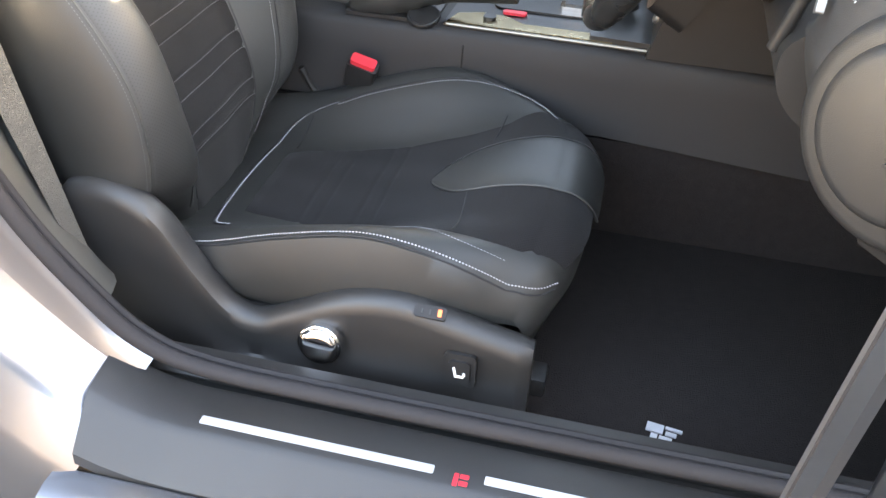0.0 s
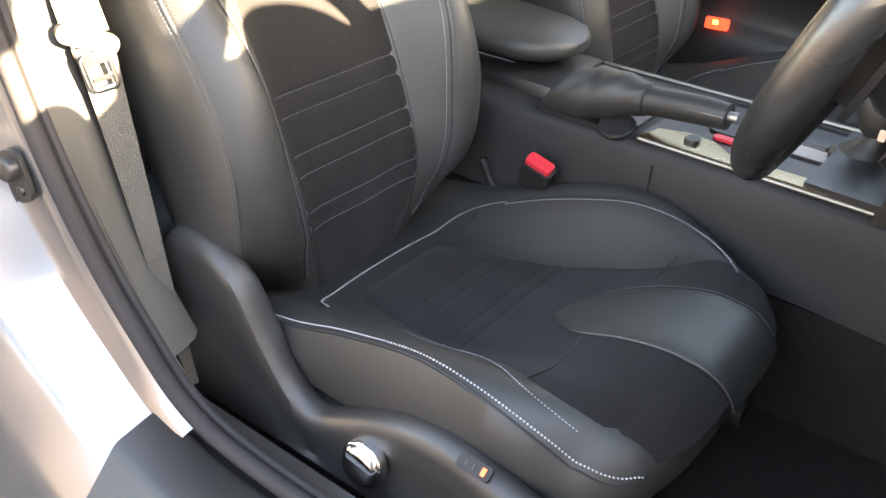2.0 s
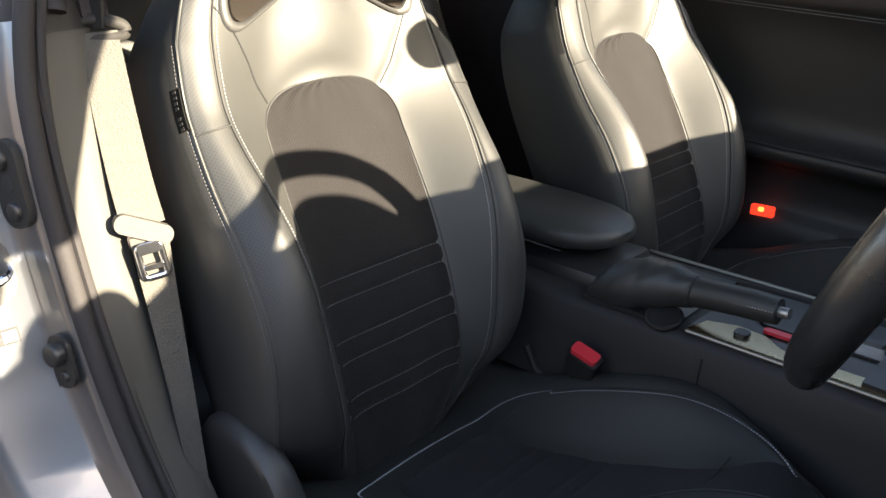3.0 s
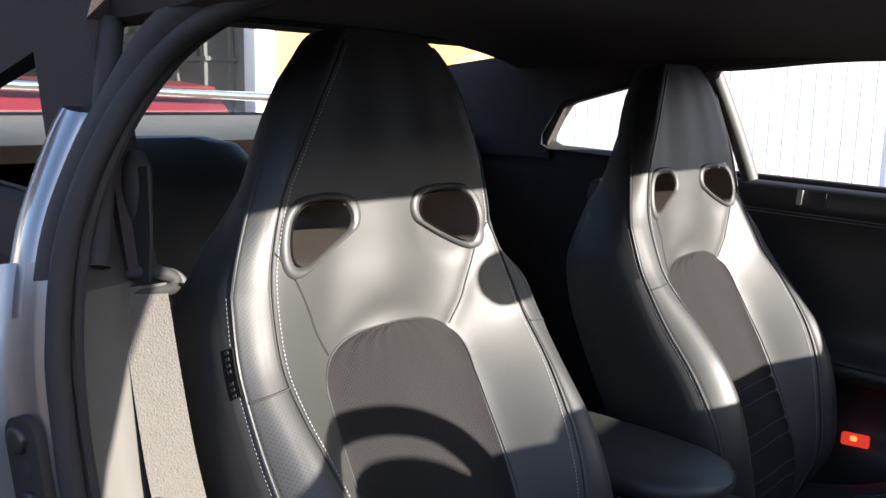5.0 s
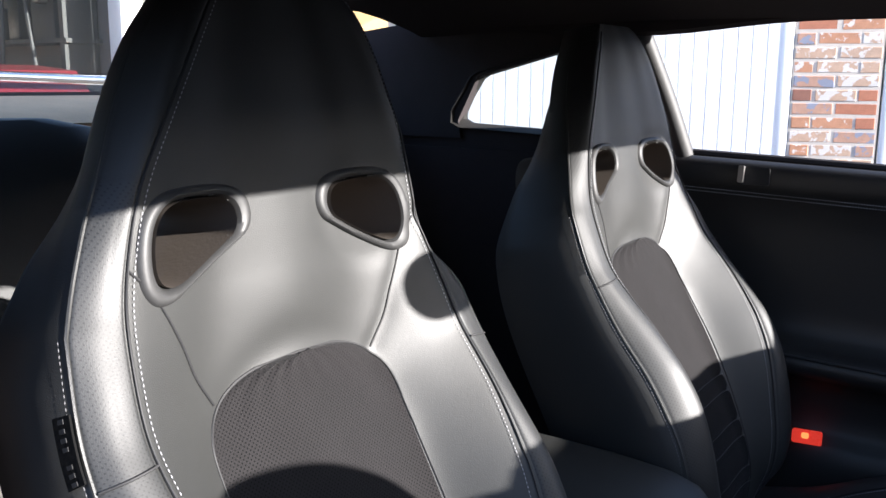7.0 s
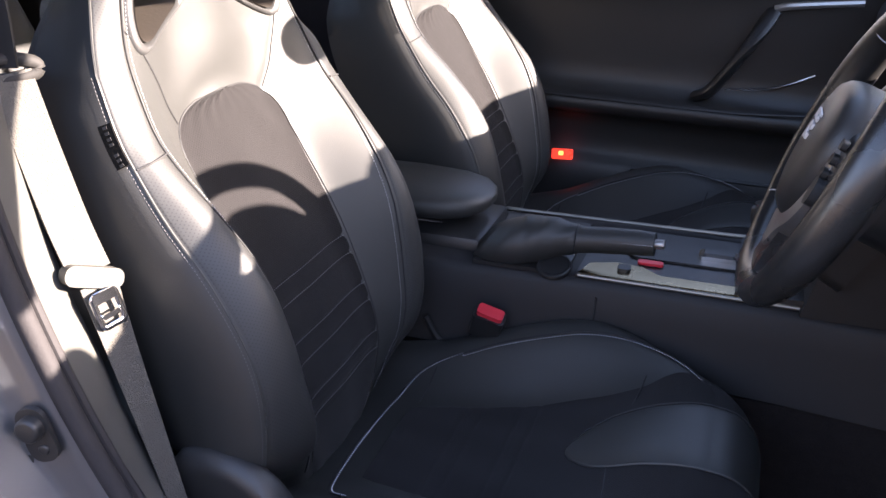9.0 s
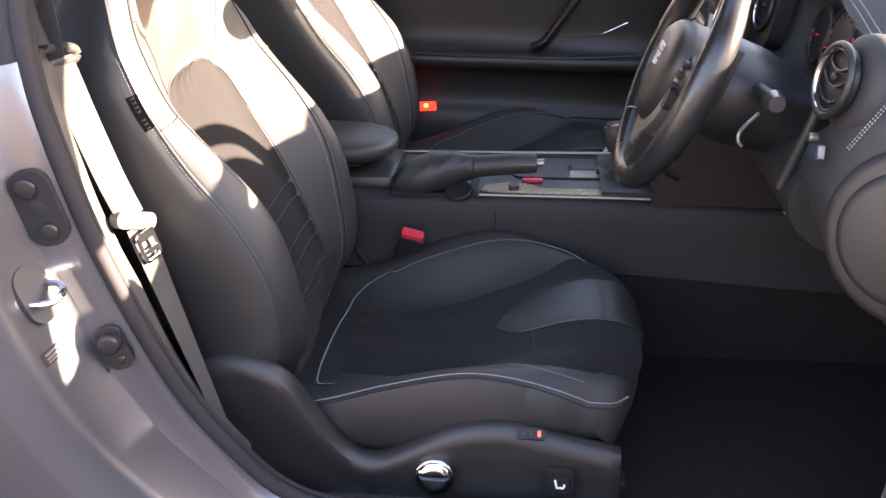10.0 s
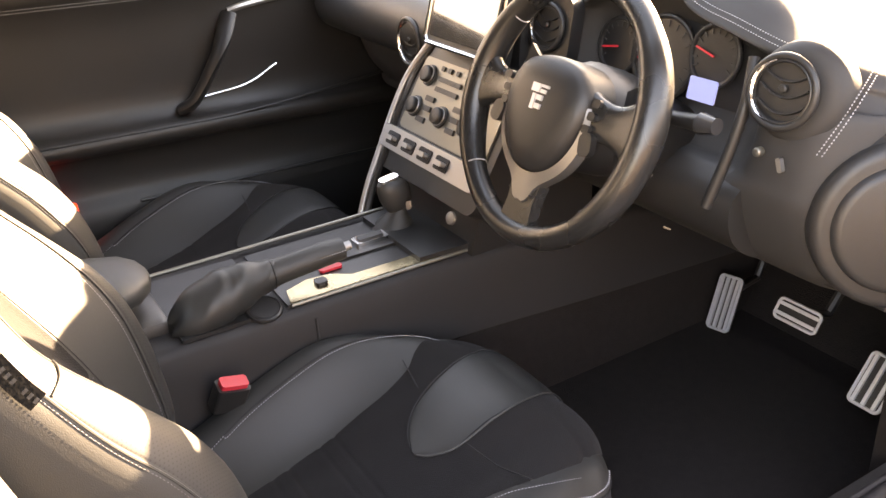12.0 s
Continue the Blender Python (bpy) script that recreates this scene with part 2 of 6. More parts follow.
def move(bm, m):
    bmesh.ops.transform(bm, matrix=m, verts=bm.verts[:])
    return bm


def join(*bms):
    out = bms[0]
    for b in bms[1:]:
        me = bpy.data.meshes.new("tmp")
        b.to_mesh(me)
        b.free()
        out.from_mesh(me)
        bpy.data.meshes.remove(me)
    return out


def prism(poly, axis, a, b, bevel=0.0, seg=2):
    """Extrudes a 2D outline along an axis ('x': (y,z), 'y': (x,z), 'z': (x,y)) from a to b."""
    def P(p, h):
        return Vector((h, p[0], p[1])) if axis == "x" else Vector((p[0], h, p[1])) if axis == "y" else Vector((p[0], p[1], h))
    bm = loft([[P(p, a) for p in poly], [P(p, b) for p in poly]])
    if bevel:
        es = [e for e in bm.edges if len(e.link_faces) == 2 and e.calc_face_angle(0) > 0.6]
        bmesh.ops.bevel(bm, geom=es, offset=bevel, segments=seg, profile=0.5, affect="EDGES")
    return bm


def disc(r, h, sides=32, bevel=0.0, r2=None):
    """A round body about z, from 0 to h."""
    bm = bmesh.new()
    bmesh.ops.create_cone(bm, cap_ends=True, segments=sides, radius1=r, radius2=r if r2 is None else r2, depth=h)
    bmesh.ops.translate(bm, verts=bm.verts[:], vec=(0, 0, h / 2))
    if bevel:
        es = [e for e in bm.edges if abs(e.verts[0].co.z - e.verts[1].co.z) < 1e-6 and e.verts[0].co.z > h * 0.5]
        bmesh.ops.bevel(bm, geom=es, offset=bevel, segments=3, profile=0.5, affect="EDGES")
    return bm


def ring(r, tr, sides=40, ts=10, flat=1.0):
    pts = [Vector((r * math.cos(2 * math.pi * i / sides), r * math.sin(2 * math.pi * i / sides), 0)) for i in range(sides)]
    return tube(pts, tr, ts, True, flat)


def facing(at, normal, up=(0, 0, 1)):
    """A matrix that lays local z along the normal at a place, with local y towards up."""
    n = Vector(normal).normalized()
    x = Vector(up).cross(n).normalized()
    y = n.cross(x)
    m = Matrix((x, y, n)).transposed().to_4x4()
    m.translation = at
    return m


def rounded(w, h, r, n=5):
    out = []
    for cx, cy, a0 in ((w / 2 - r, h / 2 - r, 0), (-w / 2 + r, h / 2 - r, 90), (-w / 2 + r, -h / 2 + r, 180), (w / 2 - r, -h / 2 + r, 270)):
        for i in range(n + 1):
            a = radians(a0 + 90 * i / n)
            out.append((cx + r * math.cos(a), cy + r * math.sin(a)))
    return out


def plate(w, h, r, d, bevel=0.0):
    return prism(rounded(w, h, r), "z", 0, d, bevel)


def stitch_line(pts, ups, pitch=0.0044, length=0.0033, r=0.0008, lift=0.0008):
    """Single thread stitches along a line, each a short lozenge."""
    pts = [Vector(p) for p in pts]
    verts, faces = [], []
    run = 0.0
    nxt = 0.0
    for i in range(len(pts) - 1):
        a, b = pts[i], pts[i + 1]
        d = (b - a).length
        if d < 1e-7:
            continue
        t = (b - a) / d
        u = Vector(ups[i] if isinstance(ups, list) else ups).normalized()
        s = t.cross(u).normalized()
        while nxt < run + d:
            c = a + t * (nxt - run) + u * lift
            k = len(verts)
            verts += [c - t * length / 2, c + s * r, c + u * r, c - s * r, c + t * length / 2]
            faces += [(k, k + 1, k + 2), (k, k + 2, k + 3), (k + 4, k + 2, k + 1), (k + 4, k + 3, k + 2)]
            nxt += pitch
        run += d
    bm = bmesh.new()
    vs = [bm.verts.new(v) for v in verts]
    for f in faces:
        bm.faces.new([vs[i] for i in f])
    return bm


# ---------------------------------------------------------------- front seats
HOLE_LINING = material("brown_grey_lining", (0.075, 0.060, 0.048), 0.7, var=0.15, bump=0.1)
RIM = material("satin_rim", (0.030, 0.030, 0.030), 0.52, var=0.05, bump=0.05)
SEAT_Y = -0.364
CUSH_Y = -0.352
spine_x = table([(0.44, -0.250), (0.50, -0.238), (0.55, -0.233), (0.60, -0.235), (0.65, -0.249), (0.79, -0.307), (0.90, -0.358), (0.96, -0.379), (1.05, -0.390), (1.10, -0.393), (1.20, -0.404), (1.27, -0.415), (1.31, -0.424)])
back_w = table([(0.44, 0.125), (0.5, 0.165), (0.55, 0.208), (0.6, 0.233), (0.65, 0.237), (0.72, 0.237), (0.85, 0.238), (0.94, 0.236), (1.0, 0.230), (1.08, 0.213), (1.14, 0.19), (1.2, 0.171), (1.25, 0.152), (1.28, 0.132), (1.30, 0.108), (1.31, 0.08)])
back_yi = table([(0.44, 0.10), (0.5, 0.115), (0.56, 0.134), (0.6, 0.146), (0.64, 0.155), (0.72, 0.166), (0.8, 0.176), (0.85, 0.184), (0.9, 0.191), (0.95, 0.192), (1.0, 0.188), (1.05, 0.179), (1.1, 0.164), (1.14, 0.146), (1.18, 0.120), (1.23, 0.086), (1.27, 0.058), (1.31, 0.03)])
back_yr = table([(0.44, 0.100), (0.5, 0.120), (0.56, 0.150), (0.6, 0.166), (0.64, 0.176), (0.72, 0.184), (0.82, 0.192), (0.9, 0.196), (0.95, 0.192), (1.0, 0.187), (1.05, 0.179), (1.1, 0.166), (1.14, 0.150), (1.2, 0.128), (1.25, 0.106), (1.28, 0.085), (1.31, 0.05)])
back_b = table([(0.44, -0.005), (0.5, 0.004), (0.55, 0.022), (0.58, 0.044), (0.6, 0.054), (0.625, 0.063), (0.66, 0.073), (0.70, 0.084), (0.755, 0.094), (0.80, 0.092), (0.83, 0.085), (0.87, 0.074), (0.9, 0.064), (0.95, 0.047), (1.0, 0.034), (1.05, 0.02), (1.1, 0.012), (1.2, 0.006), (1.31, 0.0)])
back_do = table([(0.44, -0.06), (0.5, -0.045), (0.55, -0.012), (0.6, 0.020), (0.65, 0.044), (0.68, 0.055), (0.72, 0.062), (0.76, 0.062), (0.81, 0.057), (0.865, 0.046), (0.935, 0.037), (0.95, 0.034), (1.0, 0.022), (1.08, 0.0), (1.2, -0.022), (1.31, -0.02)])
back_th = table([(0.44, 0.11), (0.6, 0.13), (0.98, 0.13), (1.06, 0.11), (1.12, 0.088), (1.2, 0.068), (1.27, 0.05), (1.30, 0.038), (1.31, 0.03)])


door_w = table([(1.04, back_w(1.04)), (1.1, 0.195), (1.15, 0.166), (1.2, 0.139), (1.25, 0.109), (1.28, 0.085), (1.30, 0.065), (1.31, 0.048)])


def lean(y, z):
    """The headrest is drawn in on its door side; on the other side its band turns back at the seam."""
    if y >= 0:
        yi = seam_y(1, z)
        if z < 0.99 or y <= yi:
            return y
        t = min(1.0, (z - 0.99) / 0.07)
        return yi + (y - yi) * (1 - 0.88 * t * t * (3 - 2 * t))
    if z <= 1.04:
        return y
    a, yi, w, wl = -y, back_yi(z), back_w(z), door_w(z)
    yl = min(yi, wl * 0.88)
    return -a * yl / yi if a <= yi else -(yl + (a - yi) * (wl - yl) / (w - yi))


def back_normal(z):
    dx = (spine_x(z + 0.02) - spine_x(z - 0.02)) / 0.04
    return Vector((1, 0, -dx)).normalized()


@functools.lru_cache(maxsize=None)
def back_profile(z):
    """Cross-section of the backrest at one height: middle, bolster crest, outer edge."""
    w, b, do = back_w(z), back_b(z), back_do(z)
    r = min(1.0, w / 0.248)
    out = []
    for side in (0, 1):
        yi = min(back_yr(z), w * 0.9)
        if side and z > 1.06:
            yi += (w * 0.9 - yi) * min(1.0, (z - 1.06) / 0.1)
        out.append(table([(0, 0.002), (0.09 * r, 0.0), (0.118 * r, 0.003 + 0.06 * b), ((0.122 * r + yi) / 2, b * 0.60 + 0.001), (yi, b), ((yi + w) / 2, (b + do) / 2 + (0.008 if z < 0.95 else max(0.003, 0.008 - 0.05 * (z - 0.95)))), (w, do)]))
    return out


def back_depth(y, z):
    f = back_profile(z)
    w = back_w(z)
    k = min(0.013, max(0.002, (w - abs(y)) * 0.5))
    soft = sum(g * f[y + d * k > 0](abs(y + d * k)) for d, g in ((-1.5, 1), (-1, 2), (-0.5, 3), (0, 4), (0.5, 3), (1, 2), (1.5, 1))) / 16
    return soft + padding(y, z)


SHOULDER = [(0.170, 1.078), (0.150, 1.055), (0.130, 1.015), (0.118, 0.985), (0.100, 0.958)]


def padding(y, z):
    """Soft swell of the padding, drawn in along the sewn lines."""
    if z < 0.86 or z > 1.2:
        return 0.0
    p = 0.005 * math.exp(-(y / 0.075) ** 2 - ((z - 1.035) / 0.05) ** 2)
    d = 1.0
    for (a, b), (c, e) in zip(SHOULDER, SHOULDER[1:]):
        t = max(0.0, min(1.0, ((y - a) * (c - a) + (z - b) * (e - b)) / ((c - a) ** 2 + (e - b) ** 2)))
        d = min(d, math.hypot(y - a - t * (c - a), z - b - t * (e - b)))
    p -= 0.0035 * math.exp(-(d / 0.010) ** 2)
    r = math.hypot(y / 1.0, max(0.0, z - 0.88)) - 0.108
    if z > 0.88:
        p -= 0.0032 * math.exp(-(r / 0.019) ** 2) * min(1.0, (z - 0.88) / 0.04)
    h = math.hypot((y - 0.106) / 0.058, (z - 1.09) / 0.044) - 1.0
    p -= 0.0012 * math.exp(-(h / 0.26) ** 2)
    return p


def back_point(y, z, lift=0.0):
    n = back_normal(z)
    p = Vector((spine_x(z), SEAT_Y + lean(y, z), z)) + n * (back_depth(y, z) + lift)
    return p


def seam_y(s, z):
    """The stitched line between front and band; near the window side of the headrest it stays on the outer edge."""
    y = back_yi(z)
    if s > 0 and z > 1.06:
        t = min(1.0, (z - 1.06) / 0.12)
        y += (back_w(z) * 0.93 - y) * t * t * (3 - 2 * t)
    return y


HOLE = [(0.042, 1.106), (0.048, 1.121), (0.066, 1.129), (0.100, 1.131), (0.132, 1.127), (0.151, 1.112), (0.160, 1.088), (0.160, 1.064), (0.150, 1.050), (0.132, 1.049), (0.105, 1.060), (0.062, 1.082), (0.047, 1.092)]
HOLE_LINE = [(0.102 + (p.x - 0.102) * 0.84, 1.094 + (p.y - 1.094) * 0.84) for p in curve([(a, b, 0) for a, b in HOLE], 5, True)]


def inside(y, z, grow=1.0):
    cy, cz = 0.102, 1.094
    y, z = cy + (abs(y) - cy) / grow, cz + (z - cz) / grow
    hit = False
    n = len(HOLE_LINE)
    for i in range(n):
        (a, b), (c, d) = HOLE_LINE[i], HOLE_LINE[(i + 1) % n]
        if (b > z) != (d > z) and y < (c - a) * (z - b) / (d - b) + a:
            hit = not hit
    return hit


def build_backrest_body():
    zs = [0.44 + i * 0.0055 for i in range(157)] + [1.3035, 1.308]
    bm = bmesh.new()
    rows, meta = [], []
    for z in zs:
        w, do, th = back_w(z), back_do(z), back_th(z)
        n = back_normal(z)
        o = Vector((spine_x(z), SEAT_Y, z))
        row = []
        for i in range(97):
            y = -w + 2 * w * i / 96
            row.append((y, back_depth(y, z)))
        k = min(1.0, max(0.0, (z - 1.0) / 0.14))
        side = [(w + 0.006 - 0.006 * k, do - 0.018), (w + 0.009 - 0.024 * k, do - 0.045 + 0.012 * k), (w + 0.005 - 0.034 * k, -th * 0.7 + do * 0.3), (w * 0.95 - 0.036 * k, -th * 0.92)]
        hb_ = w * 0.88 - 0.036 * k
        back = [(hb_ - 2 * hb_ * i / 30, -th * (1 - 0.02 * math.cos(math.pi * i / 30) ** 2)) for i in range(31)]
        row += side + back + [(-y, d) for y, d in reversed(side)]
        rows.append([bm.verts.new(o + n * d + Vector((0, lean(y, z), 0))) for y, d in row])
        meta.append(row)
    k = len(rows[0])
    for i in range(len(rows) - 1):
        for j in range(k):
            j2 = (j + 1) % k
            yc = (meta[i][j][0] + meta[i][j2][0] + meta[i + 1][j][0] + meta[i + 1][j2][0]) / 4
            if (j < 96 or 100 < j < 132) and inside(yc, (zs[i] + zs[i + 1]) / 2, 1.0):
                continue
            bm.faces.new((rows[i][j], rows[i][j2], rows[i + 1][j2], rows[i + 1][j]))
    bm.faces.new(rows[0])
    bm.faces.new(rows[-1])
    return bm


def overlay(fn, us, nv, lift, edge=-0.004, power=6):
    """A padded panel over a surface: fn(u, v, lift) -> point, v in -1..1."""
    loops, flat = [], []
    for u in us:
        row, fr = [], []
        for j in range(nv + 1):
            v = -1 + 2 * j / nv
            e = abs(v) ** power
            p = fn(u, v, lift(u, v) * (1 - e) + edge * e)
            row.append(p)
            fr.append((u, p.y))
        loops.append(row)
        flat.append(fr)
    return loft(loops, False, False, uv=lambda i, j: (flat[i][j][1], flat[i][j][0]) if us[i] < 1.14 else (0.0, 0.0))


arch = table([(0.46, 0.085), (0.52, 0.104), (0.6, 0.120), (0.75, 0.126), (0.9, 0.123)])


def insert_half(z):
    h = arch(min(z, 0.9))
    if z > 0.905:
        t = min(1.0, (z - 0.905) / 0.072)
        h *= max(0.0, 1 - t**2.6) ** (1 / 2.6)
    return h


SEAMS_Z = (0.575, 0.600, 0.645, 0.670, 0.716, 0.741)


def insert_lift(z, v):
    g = sum(math.exp(-((z - s) / 0.0035) ** 2) for s in SEAMS_Z)
    r = 0.0
    if z > 0.93:
        r = 0.0016 * math.sin(v * 30 + z * 60) * (z - 0.93) / 0.04 * (1 if v < -0.2 else 0.25)
    return 0.0068 - 0.0028 * g + r + 0.001 * math.sin(v * 5 + z * 17)


def cush_profile(x):
    zc = table([(-0.28, 0.462), (-0.17, 0.482), (0, 0.498), (0.09, 0.524), (0.155, 0.546), (0.2, 0.557), (0.26, 0.560), (0.30, 0.545)])(x)
    zi = table([(-0.28, 0.475), (-0.2, 0.495), (-0.1, 0.517), (0, 0.540), (0.1, 0.560), (0.19, 0.566), (0.25, 0.562), (0.30, 0.540)])(x)
    zo = table([(-0.28, 0.490), (-0.2, 0.507), (-0.15, 0.519), (-0.056, 0.554), (0.05, 0.583), (0.12, 0.579), (0.2, 0.557), (0.26, 0.530), (0.30, 0.508)])(x)
    return zc, zi, zo


def cush_z(x, y):
    zc, zi, zo = cush_profile(x)
    if y > 0:
        zo += 0.012
    y = abs(y)
    return table([(0, zc), (0.100, zc), (0.126, zc + (zi - zc) * 0.22), (0.158, zi - (zi - zc) * 0.12), (0.196, (zi + zo) / 2 + 0.010), (0.226, zo), (0.236, zo - 0.010), (0.241, zo - 0.034)])(y)


front_scale = table([(-0.28, 0.985), (-0.16, 0.985), (0.07, 1.05), (0.2, 1.015), (0.28, 0.945), (0.34, 0.90)])


def cush_point(x, y, lift=0.0):
    p = cush_raw(x, y, lift)
    k = max(0.0, (p.x - 0.10) / 0.22)
    p.x -= 0.055 * k * (abs(y) / 0.241) ** 4
    return p


def cush_raw(x, y, lift=0.0):
    """Past 0.27 the cushion rolls over its front edge."""
    if x <= 0.27:
        return Vector((x, CUSH_Y + y * front_scale(x), cush_z(x, y) + lift))
    a = (x - 0.27) / 0.05
    z0 = cush_z(0.27, y)
    if a <= math.pi / 2:
        return Vector((0.27 + (0.05 + lift) * math.sin(a), CUSH_Y + y * front_scale(0.27 + 0.04 * a), z0 - 0.05 + (0.05 + lift) * math.cos(a)))
    return Vector((0.32 + lift - 0.15 * (x - 0.27 - 0.05 * math.pi / 2), CUSH_Y + y * front_scale(0.333), z0 - 0.05 - (x - 0.27 - 0.05 * math.pi / 2)))


def build_cushion_body():
    xs = [-0.28 + 0.0135 * i for i in range(41)] + [0.278 + 0.009 * i for i in range(9)] + [0.362, 0.372]
    loops = []
    for x in xs:
        row = [cush_point(x, -0.241 + 0.482 * i / 48) for i in range(49)]
        zlow = min(0.43 + 0.04 * max(0.0, min(1.0, (x - 0.12) / 0.16)), row[24].z - 0.02)
        e0, e1 = row[0], row[-1]
        down = [Vector((e1.x, e1.y - 0.002, e1.z - (e1.z - zlow) * t)) for t in (0.3, 0.65)] + [Vector((e1.x, e1.y - 0.02, zlow))]
        down2 = [Vector((e0.x, e0.y + 0.02, zlow))] + [Vector((e0.x, e0.y + 0.002, e0.z - (e0.z - zlow) * t)) for t in (0.65, 0.3)]
        loops.append(row + down + down2)
    return loft(loops)


def lin(a, b, n):
    return [a + (b - a) * i / n for i in range(n + 1)]


def front_seat():
    seat = thing("front_seat", "black leather bucket seat with suede insert and two headrest openings", "car seat", "front seats", at=(0.0, SEAT_Y, 0.34))
    part("backrest", build_backrest_body(), LEATHER, seat)
    part("backrest_insert", overlay(lambda z, v, l: back_point(v * insert_half(z), z, l), lin(0.465, 0.90, 110) + lin(0.903, 0.9769, 34), 44, insert_lift), SUEDE, seat, "perforated grey suede centre panel")
    for s in (1, -1):
        part("side_band", overlay(lambda z, v, l, s=s: back_point(s * ((seam_y(s, z) + back_w(z)) / 2 + v * (back_w(z) - seam_y(s, z)) / 2 * 0.93), z, l), lin(0.5, 1.28, 150), 32, lambda u, v: 0.0012, -0.002, 24), LEATHER_PERF, seat, "perforated leather bolster band")
        # opening with its rim
        grown = lambda k, lift: [back_point(s * (0.102 + (y - 0.102) * k), 1.094 + (z - 1.094) * k, lift) for y, z in HOLE_LINE]
        bezel = loft([grown(0.90, -0.014), grown(0.93, -0.002), grown(0.99, 0.0040), grown(1.07, 0.0056), grown(1.15, 0.0050), grown(1.21, 0.0025), grown(1.235, -0.001)], True, False)
        hole = part("headrest_opening", bezel, RIM, seat, "satin moulded rim of the opening")
        loops = []
        for d in (0.004, -0.03, -0.07, -0.118):
            row = []
            for y, z in HOLE_LINE:
                y2, z2 = 0.102 + (y - 0.102) * 0.90, 1.094 + (z - 1.094) * 0.90
                row.append(Vector((spine_x(z2), SEAT_Y + s * y2, z2)) + back_normal(z2) * (d + (back_depth(y2, z2) if d > 0 else 0)))
            loops.append(row)
        part("lining", loft(loops, True, False), HOLE_LINING, hole)
        # seams and stitches
        line = [back_point(s * seam_y(s, z), z, 0.0012) for z in lin(0.5, 1.295, 110)]
        ups = [back_normal(z) for z in lin(0.5, 1.295, 110)]
        part("seam", tube(line, 0.0011, 6), SEAM, seat)
        line2 = [back_point(s * (seam_y(s, z) - 0.006), z, 0.0008) for z in lin(0.5, 1.29, 110)]
        part("stitching", stitch_line(line2, ups, r=0.0005), THREAD, seat, "pale grey thread")
        edge = [back_point(s * (back_w(z) - 0.001), z, 0.0004 - 0.004 * max(0.0, (z - 1.1) / 0.14)) for z in lin(0.52, 1.24, 90)]
        part("piping", tube(edge, 0.0016, 6), LEATHER, seat)
        eups = [back_normal(z) * 0.5 + Vector((0, s, 0)) for z in lin(0.52, 1.24, 90)]
        edge2 = [p + Vector((-0.004, s * 0.0030, 0)) for p in edge[:66]]
        # same pale thread in a darker colour, to tone down its brightness in sun
        part("stitching", stitch_line(edge2, eups[:66], r=0.0005), THREAD_DIM, seat, "pale grey thread")
        # cross seam on the band and the seam that runs from the shoulder to the insert
        zc = 0.935
        cross = [back_point(s * y, zc + (back_w(zc) - y) * 0.12, 0.0028) for y in lin(back_yi(zc) + 0.002, back_w(zc) - 0.002, 10)]
        part("seam", tube(cross, 0.0011, 6), SEAM, seat)
        sh = curve([(0.170, 1.078, 0), (0.150, 1.055, 0), (0.130, 1.015, 0), (0.118, 0.985, 0), (0.100, 0.958, 0)], 8)
        part("seam", tube([back_point(s * p.x, p.y, 0.0006) for p in sh], 0.0011, 6), SEAM, seat)
        ins = [back_point(s * insert_half(z) * 0.94, z, 0.0004) for z in lin(0.5, 0.9, 80) + lin(0.902, 0.974, 40)] + [back_point(0, 0.9765, 0.0004)]
        part("seam", tube(ins, lambda t: 0.0009 + 0.0016 * max(0.0, t - 0.6), 6), SEAM, seat)
    for z in SEAMS_Z:
        part("stitching", stitch_line([back_point(v * insert_half(z) * 0.89, z, 0.0052) for v in lin(-1, 1, 30)], back_normal(z), r=0.0009), THREAD_DIM, seat, "grey thread")
    # cushion
    cushion = part("seat_cushion", build_cushion_body(), LEATHER, seat)
    hwr = table([(-0.17, 0.098), (-0.05, 0.118), (0.05, 0.130), (0.13, 0.140), (0.17, 0.152), (0.2, 0.176), (0.24, 0.198), (0.30, 0.200), (0.36, 0.19)])
    hw = table([(-0.17, 0.104), (-0.05, 0.126), (0.07, 0.146), (0.12, 0.170), (0.165, 0.190), (0.24, 0.200), (0.27, 0.198), (0.36, 0.18)])
    part("cushion_insert", overlay(lambda x, v, l: cush_point(x, v * (hw(x) if v < 0 else hwr(x)), l), lin(-0.168, 0.27, 150) + lin(0.276, 0.325, 14), 40, lambda u, v: 0.0025 + (0.0035 + 0.005 * max(0.0, min(1.0, (u - 0.12) / 0.1))) * min(1.0, (u + 0.170) / 0.02) * (1.0 - (max(0.0, abs(v) - 0.78) / 0.22) ** 2) + 0.0008 * math.sin(9 * v + 20 * u) - 0.0016 * sum(math.exp(-((u - s_) / 0.003) ** 2) for s_ in (-0.08, -0.055, 0.0, 0.025))), SUEDE, cushion, "dark suede seat panel")

    wedge_lo = table([(0.088, -0.010), (0.1, -0.026), (0.135, -0.046), (0.2, -0.047), (0.25, -0.045), (0.33, -0.038)])
    wedge_hi = table([(0.088, -0.006), (0.098, 0.022), (0.112, 0.044), (0.135, 0.064), (0.165, 0.078), (0.21, 0.092), (0.25, 0.104), (0.29, 0.113), (0.33, 0.114)])

    def wedge(x, v, l):
        lo, hi = wedge_lo(x), wedge_hi(x)
        y = (lo + hi) / 2 + v * (hi - lo) / 2
        return cush_point(x, y, l + 0.0062 + 0.005 * max(0.0, min(1.0, (x - 0.12) / 0.1)))

    part("cushion_wedge", overlay(wedge, lin(0.089, 0.335, 50), 30, lambda u, v: 0.0030, -0.001), LEATHER, cushion, "smooth leather thigh panel")
